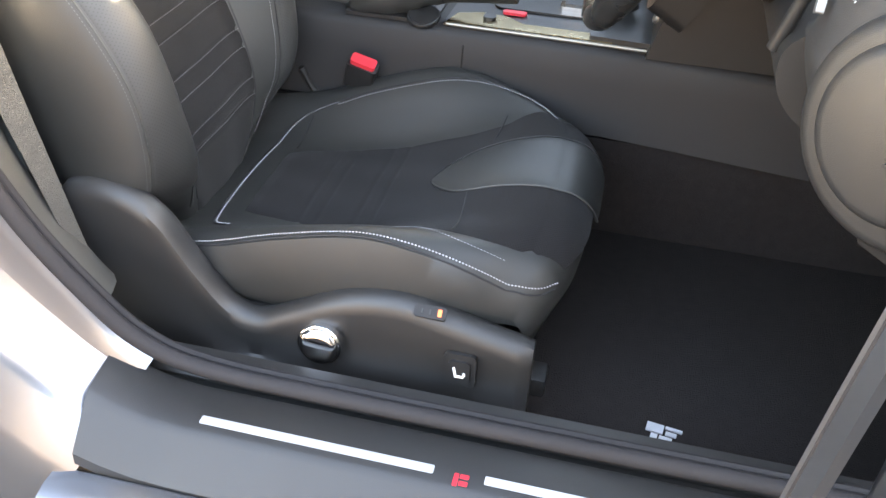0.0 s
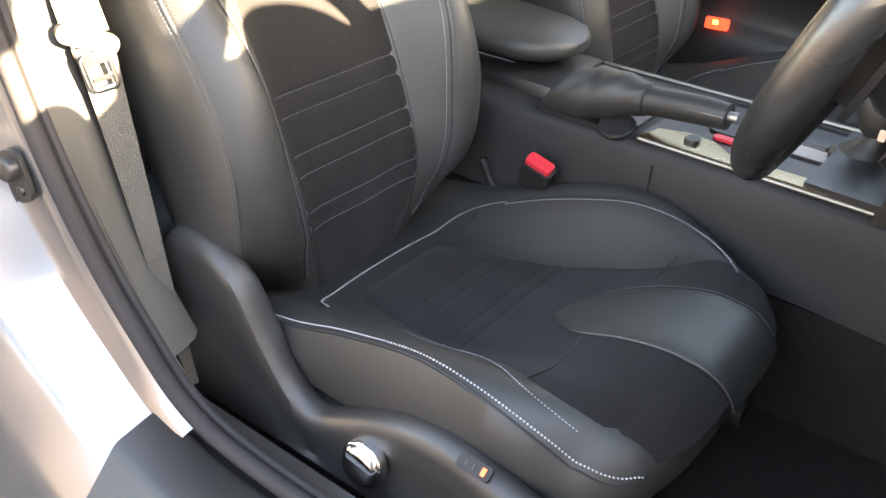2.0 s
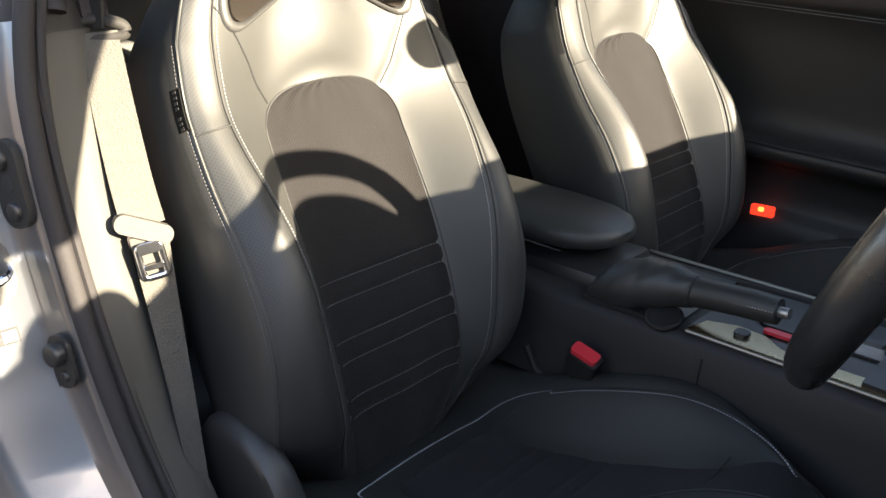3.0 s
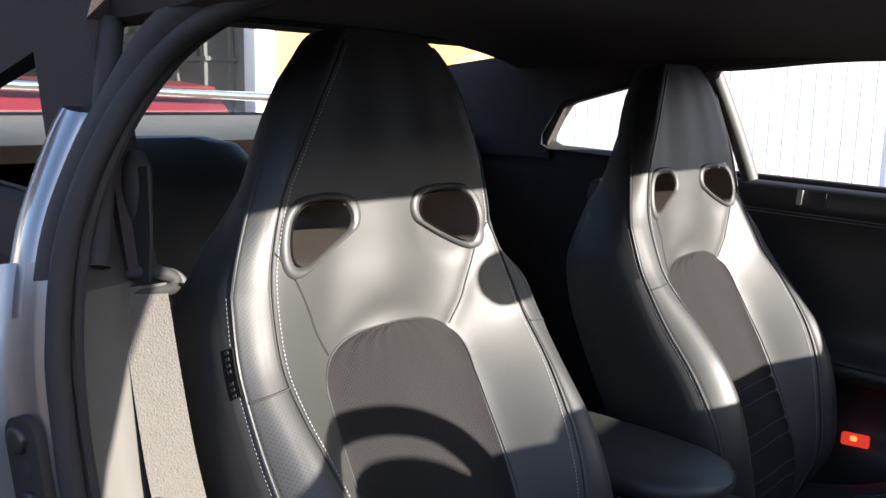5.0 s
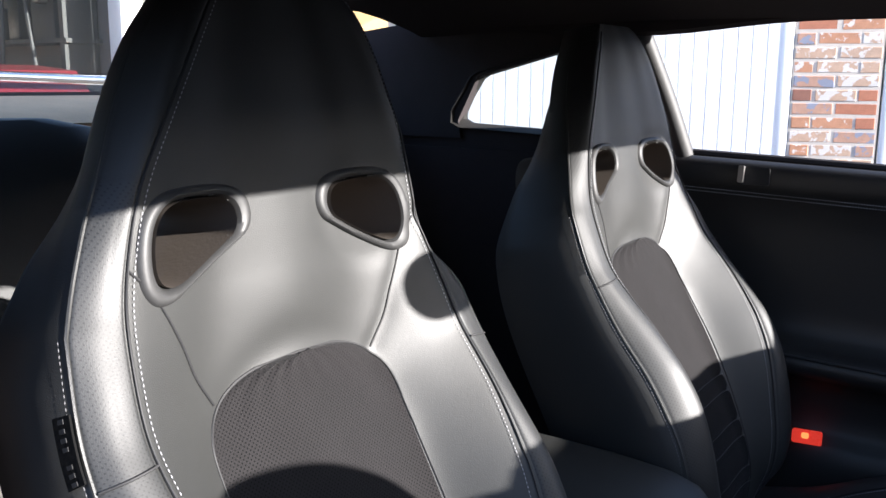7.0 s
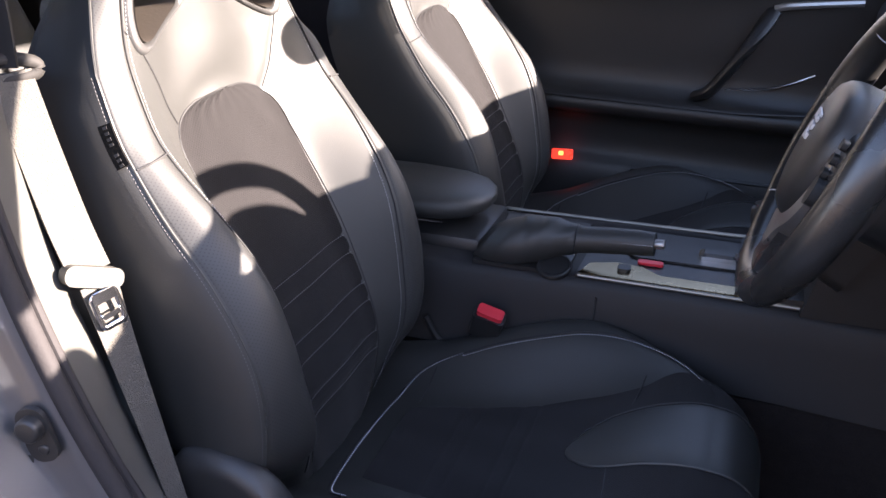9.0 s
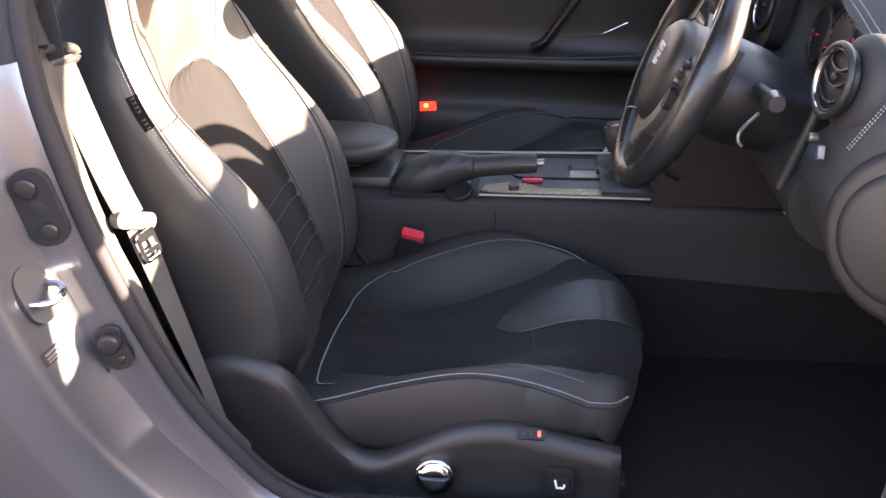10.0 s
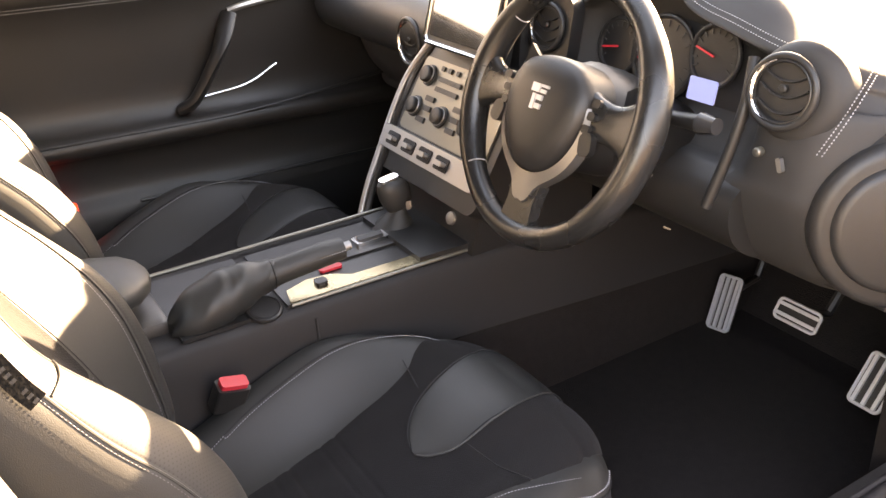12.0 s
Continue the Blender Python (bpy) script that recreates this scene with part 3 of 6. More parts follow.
    part("piping", tube([wedge(x, -1, 0.0016) for x in lin(0.091, 0.335, 44)], 0.0018, 6), LEATHER, cushion)
    part("seam", tube([wedge(x, 1, 0.0006) for x in lin(0.091, 0.335, 44)], 0.0011, 6), SEAM, cushion)
    part("seam", tube([cush_point(0.156 + 0.014 * t, 0.076 + 0.074 * t, 0.0068) for t in lin(0, 1, 10)], 0.0011, 6), SEAM, cushion)
    part("seam", tube([cush_point(0.163 - 0.014 * t, -0.184 + 0.136 * t, 0.0068) for t in lin(0, 1, 10)], 0.0011, 6), SEAM, cushion)
    for s in (1, -1):
        if s < 0:
            plan = [Vector((x, -0.229, 0)) for x in lin(-0.19, 0.235, 64)] + curve([(0.24, -0.229, 0), (0.275, -0.229, 0), (0.300, -0.226, 0), (0.320, -0.216, 0), (0.334, -0.200, 0)], 6)
        else:
            plan = curve([(-0.165, -0.160, 0), (-0.192, -0.145, 0), (-0.207, -0.10, 0), (-0.210, 0.0, 0), (-0.203, 0.10, 0), (-0.178, 0.163, 0), (-0.09, 0.190, 0), (0.03, 0.200, 0), (0.138, 0.205, 0), (0.20, 0.203, 0), (0.235, 0.194, 0), (0.258, 0.182, 0)], 12)
        xs = [p.x for p in plan]
        top = [cush_point(p.x, p.y, 0.0012) for p in plan]
        lineu = [Vector((0, s * 0.3, 0.9)) for _ in xs]
        part("piping", tube(top, 0.0014, 6), SEAM, cushion)
        part("stitching", stitch_line([cush_point(p.x + (0.0055 if p.x < -0.12 and s > 0 else -0.003 if p.x > 0.24 else 0.0), p.y - (s * 0.0055 if p.x > -0.12 or s < 0 else 0.0), 0.0016) for p in plan], lineu, r=0.0014), THREAD, cushion, "pale grey thread")
        if s > 0:
            continue
        xs2 = lin(-0.055, 0.25, 50)
        part("stitching", stitch_line([cush_point(x, s * (hw(x) + 0.005), 0.0008) for x in xs2], Vector((0, -s * 0.4, 0.9))), THREAD, cushion, "pale grey thread")
    part("seam", tube([cush_point(-0.160 + 0.004 * t, 0.100 + 0.068 * t, 0.0008) for t in lin(0, 1, 8)], 0.0011, 6), SEAM, cushion)
    # lower frame and rails
    part("seat_frame", box(-0.25, 0.27, SEAT_Y - 0.235, SEAT_Y + 0.235, 0.375, 0.44, 0.02), PLASTIC, seat)
    for s in (1, -1):
        part("rail", box(-0.3, 0.30, SEAT_Y + s * 0.18 - 0.02, SEAT_Y + s * 0.18 + 0.02, 0.338, 0.378, 0.005), PLASTIC, seat)
    return seat


def side_cover(seat):
    """Moulded outer side shield with its switches."""
    top = curve([(-0.335, 0.585, 0), (-0.318, 0.608, 0), (-0.28, 0.617, 0), (-0.235, 0.609, 0), (-0.197, 0.581, 0), (-0.160, 0.520, 0), (-0.118, 0.464, 0), (-0.077, 0.450, 0), (-0.03, 0.472, 0), (0.039, 0.508, 0), (0.111, 0.520, 0), (0.175, 0.505, 0), (0.235, 0.490, 0), (0.27, 0.482, 0)], 5)
    loops = []
    for p in top:
        x, z = p.x, p.y
        low = 0.372
        prof = [(-0.586, z - 0.014), (-0.594, z - 0.003), (-0.603, z), (-0.615, z - 0.002), (-0.625, z - 0.011), (-0.628, z - 0.026), (-0.622, (z - 0.03) * 0.7 + low * 0.3), (-0.626, (z - 0.03) * 0.3 + low * 0.7), (-0.632, low + 0.01), (-0.628, low), (-0.60, low), (-0.588, low + 0.02)]
        loops.append([Vector((x, y, zz)) for y, zz in prof])
    e = loops[-1]
    loops.append([v + Vector((0.012, 0.006 if v.y < -0.62 else 0, -0.004)) for v in e])
    cover = part("side_cover", loft(loops), PLASTIC_SOFT, seat, "moulded black plastic side shield")
    knob = part("recline_knob", move(join(disc(0.0295, 0.014, 40, 0.004), disc(0.0275, 0.021, 40, 0.011)), facing((0.014, -0.628, 0.437), (0, -1, 0.12))), CHROME, cover, "polished metal cap of the seat adjuster")
    sw = part("lumbar_switch", move(plate(0.042, 0.05, 0.008, 0.006, 0.0015), facing((0.195, -0.628, 0.436), (0, -1, 0.05))), PLASTIC, cover)
    part("rocker", move(plate(0.028, 0.034, 0.007, 0.006, 0.002), facing((0.195, -0.632, 0.436), (0, -1, 0.05))), PLASTIC, sw)
    mark = join(move(plate(0.003, 0.013, 0.001, 0.0012), pose(-0.005, 0.001, 0, 0, 0, 12)), move(plate(0.012, 0.003, 0.001, 0.0012), pose(0.001, -0.006, 0)), move(plate(0.003, 0.005, 0.001, 0.0012), pose(0.007, -0.002, 0)))
    part("marking", move(mark, facing((0.195, -0.6382, 0.437), (0, -1, 0.05))), WHITE_MARK, sw, "white seat symbol")
    heat = part("heater_switch", move(plate(0.040, 0.016, 0.004, 0.006, 0.002), facing((0.152, -0.617, 0.506), (0.05, -0.55, 0.8), (0, 0.5, 0.5))), SEAM, cover, "black heater rocker with an orange mark")
    for dx, mat in ((-0.010, TRIM_GREY), (0.0, TRIM_GREY), (0.012, ORANGE_MARK)):
        part("marking", move(plate(0.002, 0.006, 0.0008, 0.0012) if dx < 0.01 else plate(0.005, 0.009, 0.001, 0.0012), facing(Vector((0.152 + dx, -0.617, 0.506)) + Vector((0.05, -0.55, 0.8)).normalized() * 0.006, (0.05, -0.55, 0.8), (0, 0.5, 0.5))), mat, heat)


driver_seat = front_seat()
tip = Matrix.Translation((-0.25, 0, 0.75)) @ Matrix.Rotation(radians(-2.5), 4, "Y") @ Matrix.Translation((0.25, 0, -0.75))
copy_thing(driver_seat, tip @ Matrix.Translation((0.012, 0.388, 0.34)))
tagged(driver_seat, "black leather driver's bucket seat, suede insert, side shield with switches")
side_cover(driver_seat)
lab = [back_point(-back_w(z), z, 0.0) + Vector((-0.0035, -0.0062, 0)) for z in lin(0.942, 0.992, 8)]
tab = part("side_label", strip(lab, Vector((1.0, 0.22, 0.42)), 0.016, 0.0018), LABEL_BLACK, driver_seat, "small black sewn-in label with grey lettering")
bars = [p + Vector((0.0004, -0.0014, 0)) for p in lab]
part("lettering", join(*[strip([bars[i] * 0.75 + bars[i + 1] * 0.25, bars[i] * 0.25 + bars[i + 1] * 0.75], Vector((1.0, 0.22, 0.42)), 0.005, 0.0006) for i in (0, 1, 2, 4, 5, 6, 7)]), SEAM, tab)


# ---------------------------------------------------------------- car body and cabin
# line of the door opening in the x-z plane, with the y of the seal
def opening(s):
    """The driver's door opening, from the front of the sill backwards and up over the roof; s = -1 driver, 1 passenger."""
    pts = [(0.95, -0.71, 0.435), (0.5, -0.712, 0.430), (0.1, -0.714, 0.430), (-0.10, -0.716, 0.436), (-0.185, -0.722, 0.470), (-0.245, -0.727, 0.54), (-0.298, -0.734, 0.63), (-0.337, -0.743, 0.74), (-0.370, -0.748, 0.857), (-0.388, -0.750, 0.95), (-0.403, -0.744, 1.03), (-0.416, -0.722, 1.12), (-0.418, -0.682, 1.20), (-0.40, -0.64, 1.265), (-0.32, -0.625, 1.305), (-0.2, -0.615, 1.328), (0.0, -0.62, 1.335), (0.2, -0.635, 1.318), (0.4, -0.66, 1.265), (0.6, -0.69, 1.18), (0.8, -0.715, 1.08)]
    return [(x, y * -s, z) for x, y, z in pts]


OPEN_D = curve(opening(-1), 6)


def outward(pts, i):
    t = frame_along(pts, i)
    n = Vector((t.z, 0, -t.x))
    return -n.normalized() if n.length > 0 else Vector((0, 0, 1))


def body_strip(pts, section, keep=lambda p: True, close=False):
    """Lofts a section of (offset away from the opening, y shift) along the opening."""
    loops = []
    for i, p in enumerate(pts):
        if not keep(p):
            continue
        n = outward(pts, i)
        if n.dot(Vector((p.x - 0.2, 0, p.z - 0.85))) < 0:
            n = -n
        loops.append([p + n * a + Vector((0, b, 0)) for a, b in (section(p) if callable(section) else section)])
    return loft(loops, close, close)


car = thing("car_body", "silver grey sports coupe body with the driver's door open", "car", at=(0, 0, 0.2))
# faces of the jamb: beside the seal, round the corner, and the wing; they narrow towards the sill
jamb_low = [(0.004, -0.004), (0.010, -0.012), (0.014, -0.016), (0.017, -0.020), (0.028, -0.025), (0.048, -0.085), (0.051, -0.092), (0.056, -0.098), (0.094, -0.134), (0.102, -0.139), (0.13, -0.148), (0.22, -0.16), (0.45, -0.16)]
jamb_high = [(0.004, -0.003), (0.010, -0.010), (0.020, -0.013), (0.050, -0.018), (0.057, -0.026), (0.066, -0.100), (0.069, -0.110), (0.075, -0.118), (0.105, -0.145), (0.112, -0.150), (0.16, -0.16), (0.25, -0.17), (0.45, -0.165)]


def jamb_section(p):
    k = min(1.0, max(0.0, (p.z - 0.47) / 0.25))
    return [(u[0] + (v[0] - u[0]) * k, u[1] + (v[1] - u[1]) * k) for u, v in zip(jamb_low, jamb_high)]


part("body_side", body_strip(OPEN_D, jamb_section, lambda p: p.x < -0.155 and p.z < 1.1), PAINT, car, "silver grey painted door jamb and rear wing")
rail = [(0.004, -0.004), (0.012, -0.012), (0.024, -0.014), (0.032, -0.010), (0.036, 0.03)]
part("roof_rail", body_strip(OPEN_D, rail, lambda p: p.z > 1.06), RUBBER, car)
skin = [(0.032, 0.01), (0.033, -0.010), (0.038, -0.016), (0.050, -0.019), (0.066, -0.016), (0.068, -0.013), (0.070, -0.016), (0.078, -0.014), (0.084, -0.004), (0.086, 0.02), (0.086, 0.06)]
part("window_frame", body_strip(OPEN_D, skin, lambda p: p.x < -0.38 and 1.04 < p.z < 1.215), PAINT, car, "silver painted frame behind the door window")
part("door_seal", tube(OPEN_D, 0.0105, 10), RUBBER, car, "black rubber door seal")
inner = [p + outward(OPEN_D, i) * 0.0 + Vector((0, 0.017, 0)) for i, p in enumerate(OPEN_D)]
part("seal_lip", tube(inner, 0.006, 8), RUBBER, car)
part("sill_paint", prism([(-0.845, 0.2), (-0.845, 0.366), (-0.853, 0.374), (-0.88, 0.374), (-0.91, 0.366), (-0.93, 0.345), (-0.94, 0.29), (-0.93, 0.2)], "x", -0.235, 1.0), PAINT, car)
part("sill_core", prism([(-0.84, 0.22), (-0.68, 0.22), (-0.68, 0.400), (-0.705, 0.41), (-0.79, 0.40), (-0.84, 0.362)], "x", -0.20, 1.0), PLASTIC, car)
# sill cover plate with a soft crease
sec = [(-0.727, 0.405), (-0.729, 0.421), (-0.735, 0.4255), (-0.795, 0.4225), (-0.801, 0.4205), (-0.807, 0.4155), (-0.826, 0.398), (-0.845, 0.381), (-0.850, 0.376), (-0.851, 0.36), (-0.727, 0.36)]
loops = []
for x in (-0.212, -0.18, -0.14, -0.1, 0.0, 0.4, 1.0):
    lift = 0.035 * max(0, (-0.10 - x) / 0.11) ** 2
    loops.append([Vector((x - 0.02 * (y + 0.8), y, z + lift * (1.0 + (y + 0.727) * 3))) for y, z in sec])
sill_plate = part("sill_plate", loft(loops), PLASTIC_SOFT, car, "black sill cover with bright strips and a badge")
for a, b in ((-0.081, 0.2), (0.258, 0.56)):
    part("bright_strip", prism(rounded(b - a, 0.0115, 0.002), "z", 0, 0.0022, 0.0006), ALU, sill_plate, "brushed metal strip").data.transform(Matrix.Translation(((a + b) / 2, -0.782, 0.4218)))


def badge(at, normal, up, w, parent, red=True):
    """A two-row emblem drawn as plain bars."""
    g = [move(plate(w * 0.40, w * 0.28, 0.001, 0.002), pose(-w * 0.05, -w * 0.1, 0)), move(plate(w * 0.40, w * 0.09, 0.001, 0.002), pose(w * 0.38, 0, 0)), move(plate(w * 0.26, w * 0.12, 0.001, 0.002), pose(w * 0.34, -w * 0.17, 0))]
    m = facing(at, normal, up)
    ob = part("badge", move(join(*g), m @ pose(-w * 0.05, w * 0.35, 0)), ALU, parent, "metal emblem of plain bars")
    r = [plate(w * 0.16, w * 0.5, 0.001, 0.0025), move(plate(w * 0.30, w * 0.17, 0.001, 0.0025), pose(w * 0.27, w * 0.16, 0)), move(plate(w * 0.30, w * 0.17, 0.001, 0.0025), pose(w * 0.27, -w * 0.12, 0))]
    part("lower_bar", move(join(*r), m @ pose(-w * 0.08, -w * 0.2, 0)), RED if red else ALU, ob, "red bar of the emblem" if red else "")
    return ob


badge((0.229, -0.782, 0.4212), (0, 0, 1), (0, 1, 0), 0.034, sill_plate)
# inner carpeted sill wall
part("sill_trim", prism([(-0.712, 0.415), (-0.700, 0.43), (-0.672, 0.428), (-0.655, 0.40), (-0.645, 0.33), (-0.70, 0.33)], "x", -0.32, 1.0), PLASTIC_SOFT, car)
# jamb fittings
pm = facing((-0.416, -0.763, 0.911), (0.14, -0.99, 0.0), (-0.2, 0, 1))
pad = part("jamb_bumper", move(plate(0.048, 0.094, 0.020, 0.010, 0.004), pm), BEZEL, car, "dark rubber bumper pad with three studs on the jamb")
for u, v, r in ((-0.003, 0.027, 0.0125), (0.003, -0.028, 0.010)):
    part("stud", move(disc(r, 0.016, 24, 0.003), pm @ pose(u, v, 0)), PLASTIC, pad)
# no real hole: its shade is a near-black disc laid on the pad
part("stud", move(disc(0.010, 0.0106, 24, 0.0004), pm @ pose(0, 0.001, 0)), SEAM, pad, "flat dark disc that stands for the shaded hole of the pad")
FACE = Vector((0.94, -0.13, 0.31))
latch = part("lock_striker", move(plate(0.052, 0.072, 0.022, 0.005, 0.002), facing((-0.4225, -0.806, 0.819), FACE, (-0.31, 0, 0.95))), TRIM_GREY, car, "dark striker plate with a steel loop")
part("loop", tube(curve([(-0.420, -0.824, 0.814), (-0.396, -0.822, 0.816), (-0.388, -0.808, 0.820), (-0.396, -0.793, 0.824), (-0.420, -0.787, 0.826)], 6), 0.0045, 8), CHROME, latch)
stud = part("door_switch", move(join(plate(0.034, 0.060, 0.014, 0.006, 0.002), move(disc(0.0135, 0.018, 24, 0.004), pose(0, 0.010, 0)), move(disc(0.006, 0.009, 16, 0.002), pose(0.002, -0.016, 0))), facing((-0.363, -0.762, 0.722), (0.15, -0.98, 0.05), (-0.3, 0, 1))), PLASTIC, car, "black round door switch")
part("plug", move(disc(0.009, 0.006, 20, 0.002), facing((-0.386, -0.765, 0.686), (0.6, -0.8, 0.2))), PLASTIC, car, "small black plug in the jamb")
lm = facing((-0.4050, -0.816, 0.750), FACE, (-0.31, 0, 0.95))
plate_l = part("jamb_label", move(plate(0.052, 0.017, 0.001, 0.0012), lm), SEAM, car, "dark sticker with pale bars")
for u, v, w, h in ((0.016, 0.0, 0.014, 0.011), (-0.008, 0.004, 0.026, 0.0025), (-0.008, -0.001, 0.026, 0.0025), (-0.010, -0.005, 0.022, 0.002)):
    part("bar", move(plate(w, h, 0.0005, 0.0008), lm @ pose(u, v, 0.0012)), SATIN, plate_l)

# pillar trim inside the opening
pill = [p for p in OPEN_D if p.x < -0.2 and p.z < 1.25]
loops = []
for p in pill:
    k = min(1, max(0, (p.z - 0.45) / 0.3))
    d = 0.03 * (1 - k)
    f = 1.0 - 0.68 * min(1.0, max(0.0, (p.z - 1.06) / 0.09))
    loops.append([p + Vector((-a - d * (b > 0.03), 0.017 + (b - 0.017) * f, 0)) for a, b in ((0.000, 0.017), (0.003, 0.026), (0.009, 0.036), (0.013, 0.055), (0.019, 0.074), (0.030, 0.087), (0.07, 0.093), (0.14, 0.097))])
low_n = len([p for p in pill if p.z < 1.06])
pillar_trim = part("pillar_trim", loft(loops[:low_n], False), PILLAR_GREY, car, "grey plastic pillar trim")
part("upper_pillar_trim", loft(loops[low_n - 1:], False), PLASTIC_SOFT, car, "dark upper pillar trim")
# rear side trim panels
for s in (-1, 1):
    pan = [(-0.36, 0.33), (-1.3, 0.33), (-1.3, 1.08), (-0.95, 1.08), (-0.62, 1.08), (-0.50, 1.07 if s > 0 else 0.98), (-0.44, 0.85)]
    part("rear_side_trim", prism([(x, z) for x, z in pan], "y", s * 0.62, s * 0.67, 0.01), LINER, car)

# roof lining, shaped as one sheet with thickness
loops = []
for x in lin(-0.96, 0.20, 24):
    zc = 1.372 - 0.10 * max(0, (x + 0.2)) ** 2 - 0.035 * max(0, -(x + 0.35)) ** 2
    loops.append([Vector((x, y, zc - 0.055 * (abs(y) / 0.62) ** 3)) for y in lin(-0.62, 0.62, 24)])
under = loops
upper = [[v + Vector((0, 0, 0.022)) for v in r] for r in loops]
rows = [u + list(reversed(v)) for u, v in zip(under, upper)]
part("headlining", loft(rows), LINER, car, "dark cloth roof lining")
part("roof_skin", loft([[v + Vector((0, 0, 0.026)) for v in r] + [v + Vector((0, 0, 0.030)) for v in reversed(r)] for r in loops]), PAINT, car)
loops = []
for y in lin(-0.60, 0.60, 40):
    k = min(1.0, max(0.0, (-y - 0.43) / 0.15))
    loops.append([Vector((x, y, z - 0.018 * k * k)) for x, z in ((0.15, 1.345), (0.17, 1.333), (0.245, 1.317), (0.255, 1.335), (0.18, 1.38))])
part("header_trim", loft(loops), LINER, car, "dark trim over the windscreen")
for s in (-1, 1):
    o = 0.07 if s > 0 else 0.034
    a = curve([(0.22, s * 0.615 + o * 0.6, 1.325), (0.45, s * 0.66 + o, 1.25), (0.70, s * 0.70 + o, 1.14), (0.95, s * 0.73 + o, 1.02)], 8)
    part("windscreen_pillar", tube(a, 0.054 if s < 0 else 0.026, 12, False, 0.8), LINER, car)
    # flap widens the pillar for its shadow only; cut short so sun reaches the jamb
    if s < 0:
        part("pillar_shade_flap", loft([[p + Vector(v) for v in ((0, 0.02, 0.012), (0.004, 0.085, 0.018), (0.004, 0.100, 0.010), (0, 0.096, 0.0), (-0.004, 0.02, -0.02))] for p in a if p.x < 0.66]), LINER, car, "dark flap added inside the windscreen pillar to shade the door pillar trim")

# rear pillars and rear window frame
for s in (-1, 1):
    # lower band under the quarter window, rear post, and the post behind the door window
    part("quarter_frame", prism([(-0.52, 1.06), (-1.3, 1.06), (-1.3, 1.135), (-0.52, 1.118)], "y", s * 0.635, s * 0.69, 0.004), LINER, car)
    part("rear_post", prism([(-0.865, 1.10), (-1.45, 1.10), (-1.45, 1.285), (-1.2, 1.312), (-0.92, 1.343), (-0.60, 1.345), (-0.61, 1.278), (-0.825, 1.225), (-0.872, 1.136)], "y", s * 0.625, s * 0.65, 0.004), LINER, car)
    part("centre_post", prism([(-0.425, 1.07), (-0.56, 1.08), (-0.60, 1.27), (-0.59, 1.345), (-0.46, 1.335), (-0.485, 1.30)], "y", s * 0.635, s * 0.665, 0.004), LINER, car)
    part("post_seal", tube(curve([(-0.415, s * 0.70, 1.08), (-0.445, s * 0.675, 1.18), (-0.485, s * 0.64, 1.30)], 6), 0.012 if s < 0 else 0.017, 10), TRIM_GREY if s > 0 else RUBBER, car, "pale window channel")
    part("cant_rail", tube(curve([(-0.93, s * 0.60, 1.345), (-0.5, s * 0.625, 1.318), (-0.2, s * 0.63, 1.335), (0.2, s * 0.63, 1.33)], 6), 0.022, 8), LINER, car)
for s in (-1, 1):
    qw = [(-0.868, 1.138), (-0.866, 1.160), (-0.826, 1.220), (-0.812, 1.228), (-0.64, 1.272), (-0.575, 1.288), (-0.56, 1.115), (-0.70, 1.124), (-0.85, 1.130)]
    cx, cz = -0.72, 1.19
    bez = [[Vector((cx + (x - cx) * k, s * y, cz + (z - cz) * k)) for x, z in qw] for k, y in ((0.985, 0.652), (0.99, 0.640), (1.13, 0.620), (1.16, 0.6215), (1.16, 0.626))]
    part("quarter_bezel", loft(bez, True, False), BEZEL, car, "grey plastic bezel of the quarter window")
part("window_header", prism([(-0.93, 1.35), (-0.985, 1.345), (-1.0, 1.36), (-0.93, 1.39)], "y", -0.6, 0.6, 0.005), LINER, car)
part("parcel_shelf", prism([(-1.07, 1.12), (-1.07, 1.148), (-1.12, 1.158), (-1.25, 1.171), (-1.42, 1.185), (-1.42, 1.16)], "y", -0.6, 0.6, 0.004), material("tan_cloth", (0.66, 0.44, 0.26), 0.9, var=0.25, scale=12, bump=0.6, fine=240), car, "tan cloth parcel shelf under the rear window")
part("rear_bulkhead", box(-1.36, -1.32, -0.66, 0.66, 0.3, 1.16), LINER, car)
part("rear_deck", prism([(-1.40, 1.19), (-2.2, 1.11), (-2.25, 0.3), (-1.40, 0.3)], "y", -0.85, 0.85, 0.03), PAINT, car)
part("cabin_floor", box(-1.35, 1.3, -0.68, 0.70, 0.26, 0.338), CARPET, car, "black carpet")
part("firewall", prism([(1.0, 0.33), (1.30, 0.60), (1.30, 1.0), (1.34, 1.0), (1.34, 0.26), (1.0, 0.26)], "y", -0.70, 0.70), CARPET, car)
part("cowl", prism([(1.0, 1.0), (1.29, 0.985), (1.29, 0.955), (1.0, 0.96)], "y", -0.8, 0.8, 0.004), DASH_TOP, car)
part("bonnet", prism([(1.3, 1.0), (2.3, 0.85), (2.45, 0.6), (2.45, 0.3), (1.36, 0.3), (1.34, 0.95)], "y", -0.85, 0.85, 0.03), PAINT, car)
for s in (-1, 1):
    part("kick_panel", box(0.72, 1.3, s * 0.66 - 0.015, s * 0.66 + 0.015, 0.33, 0.8), CARPET, car)
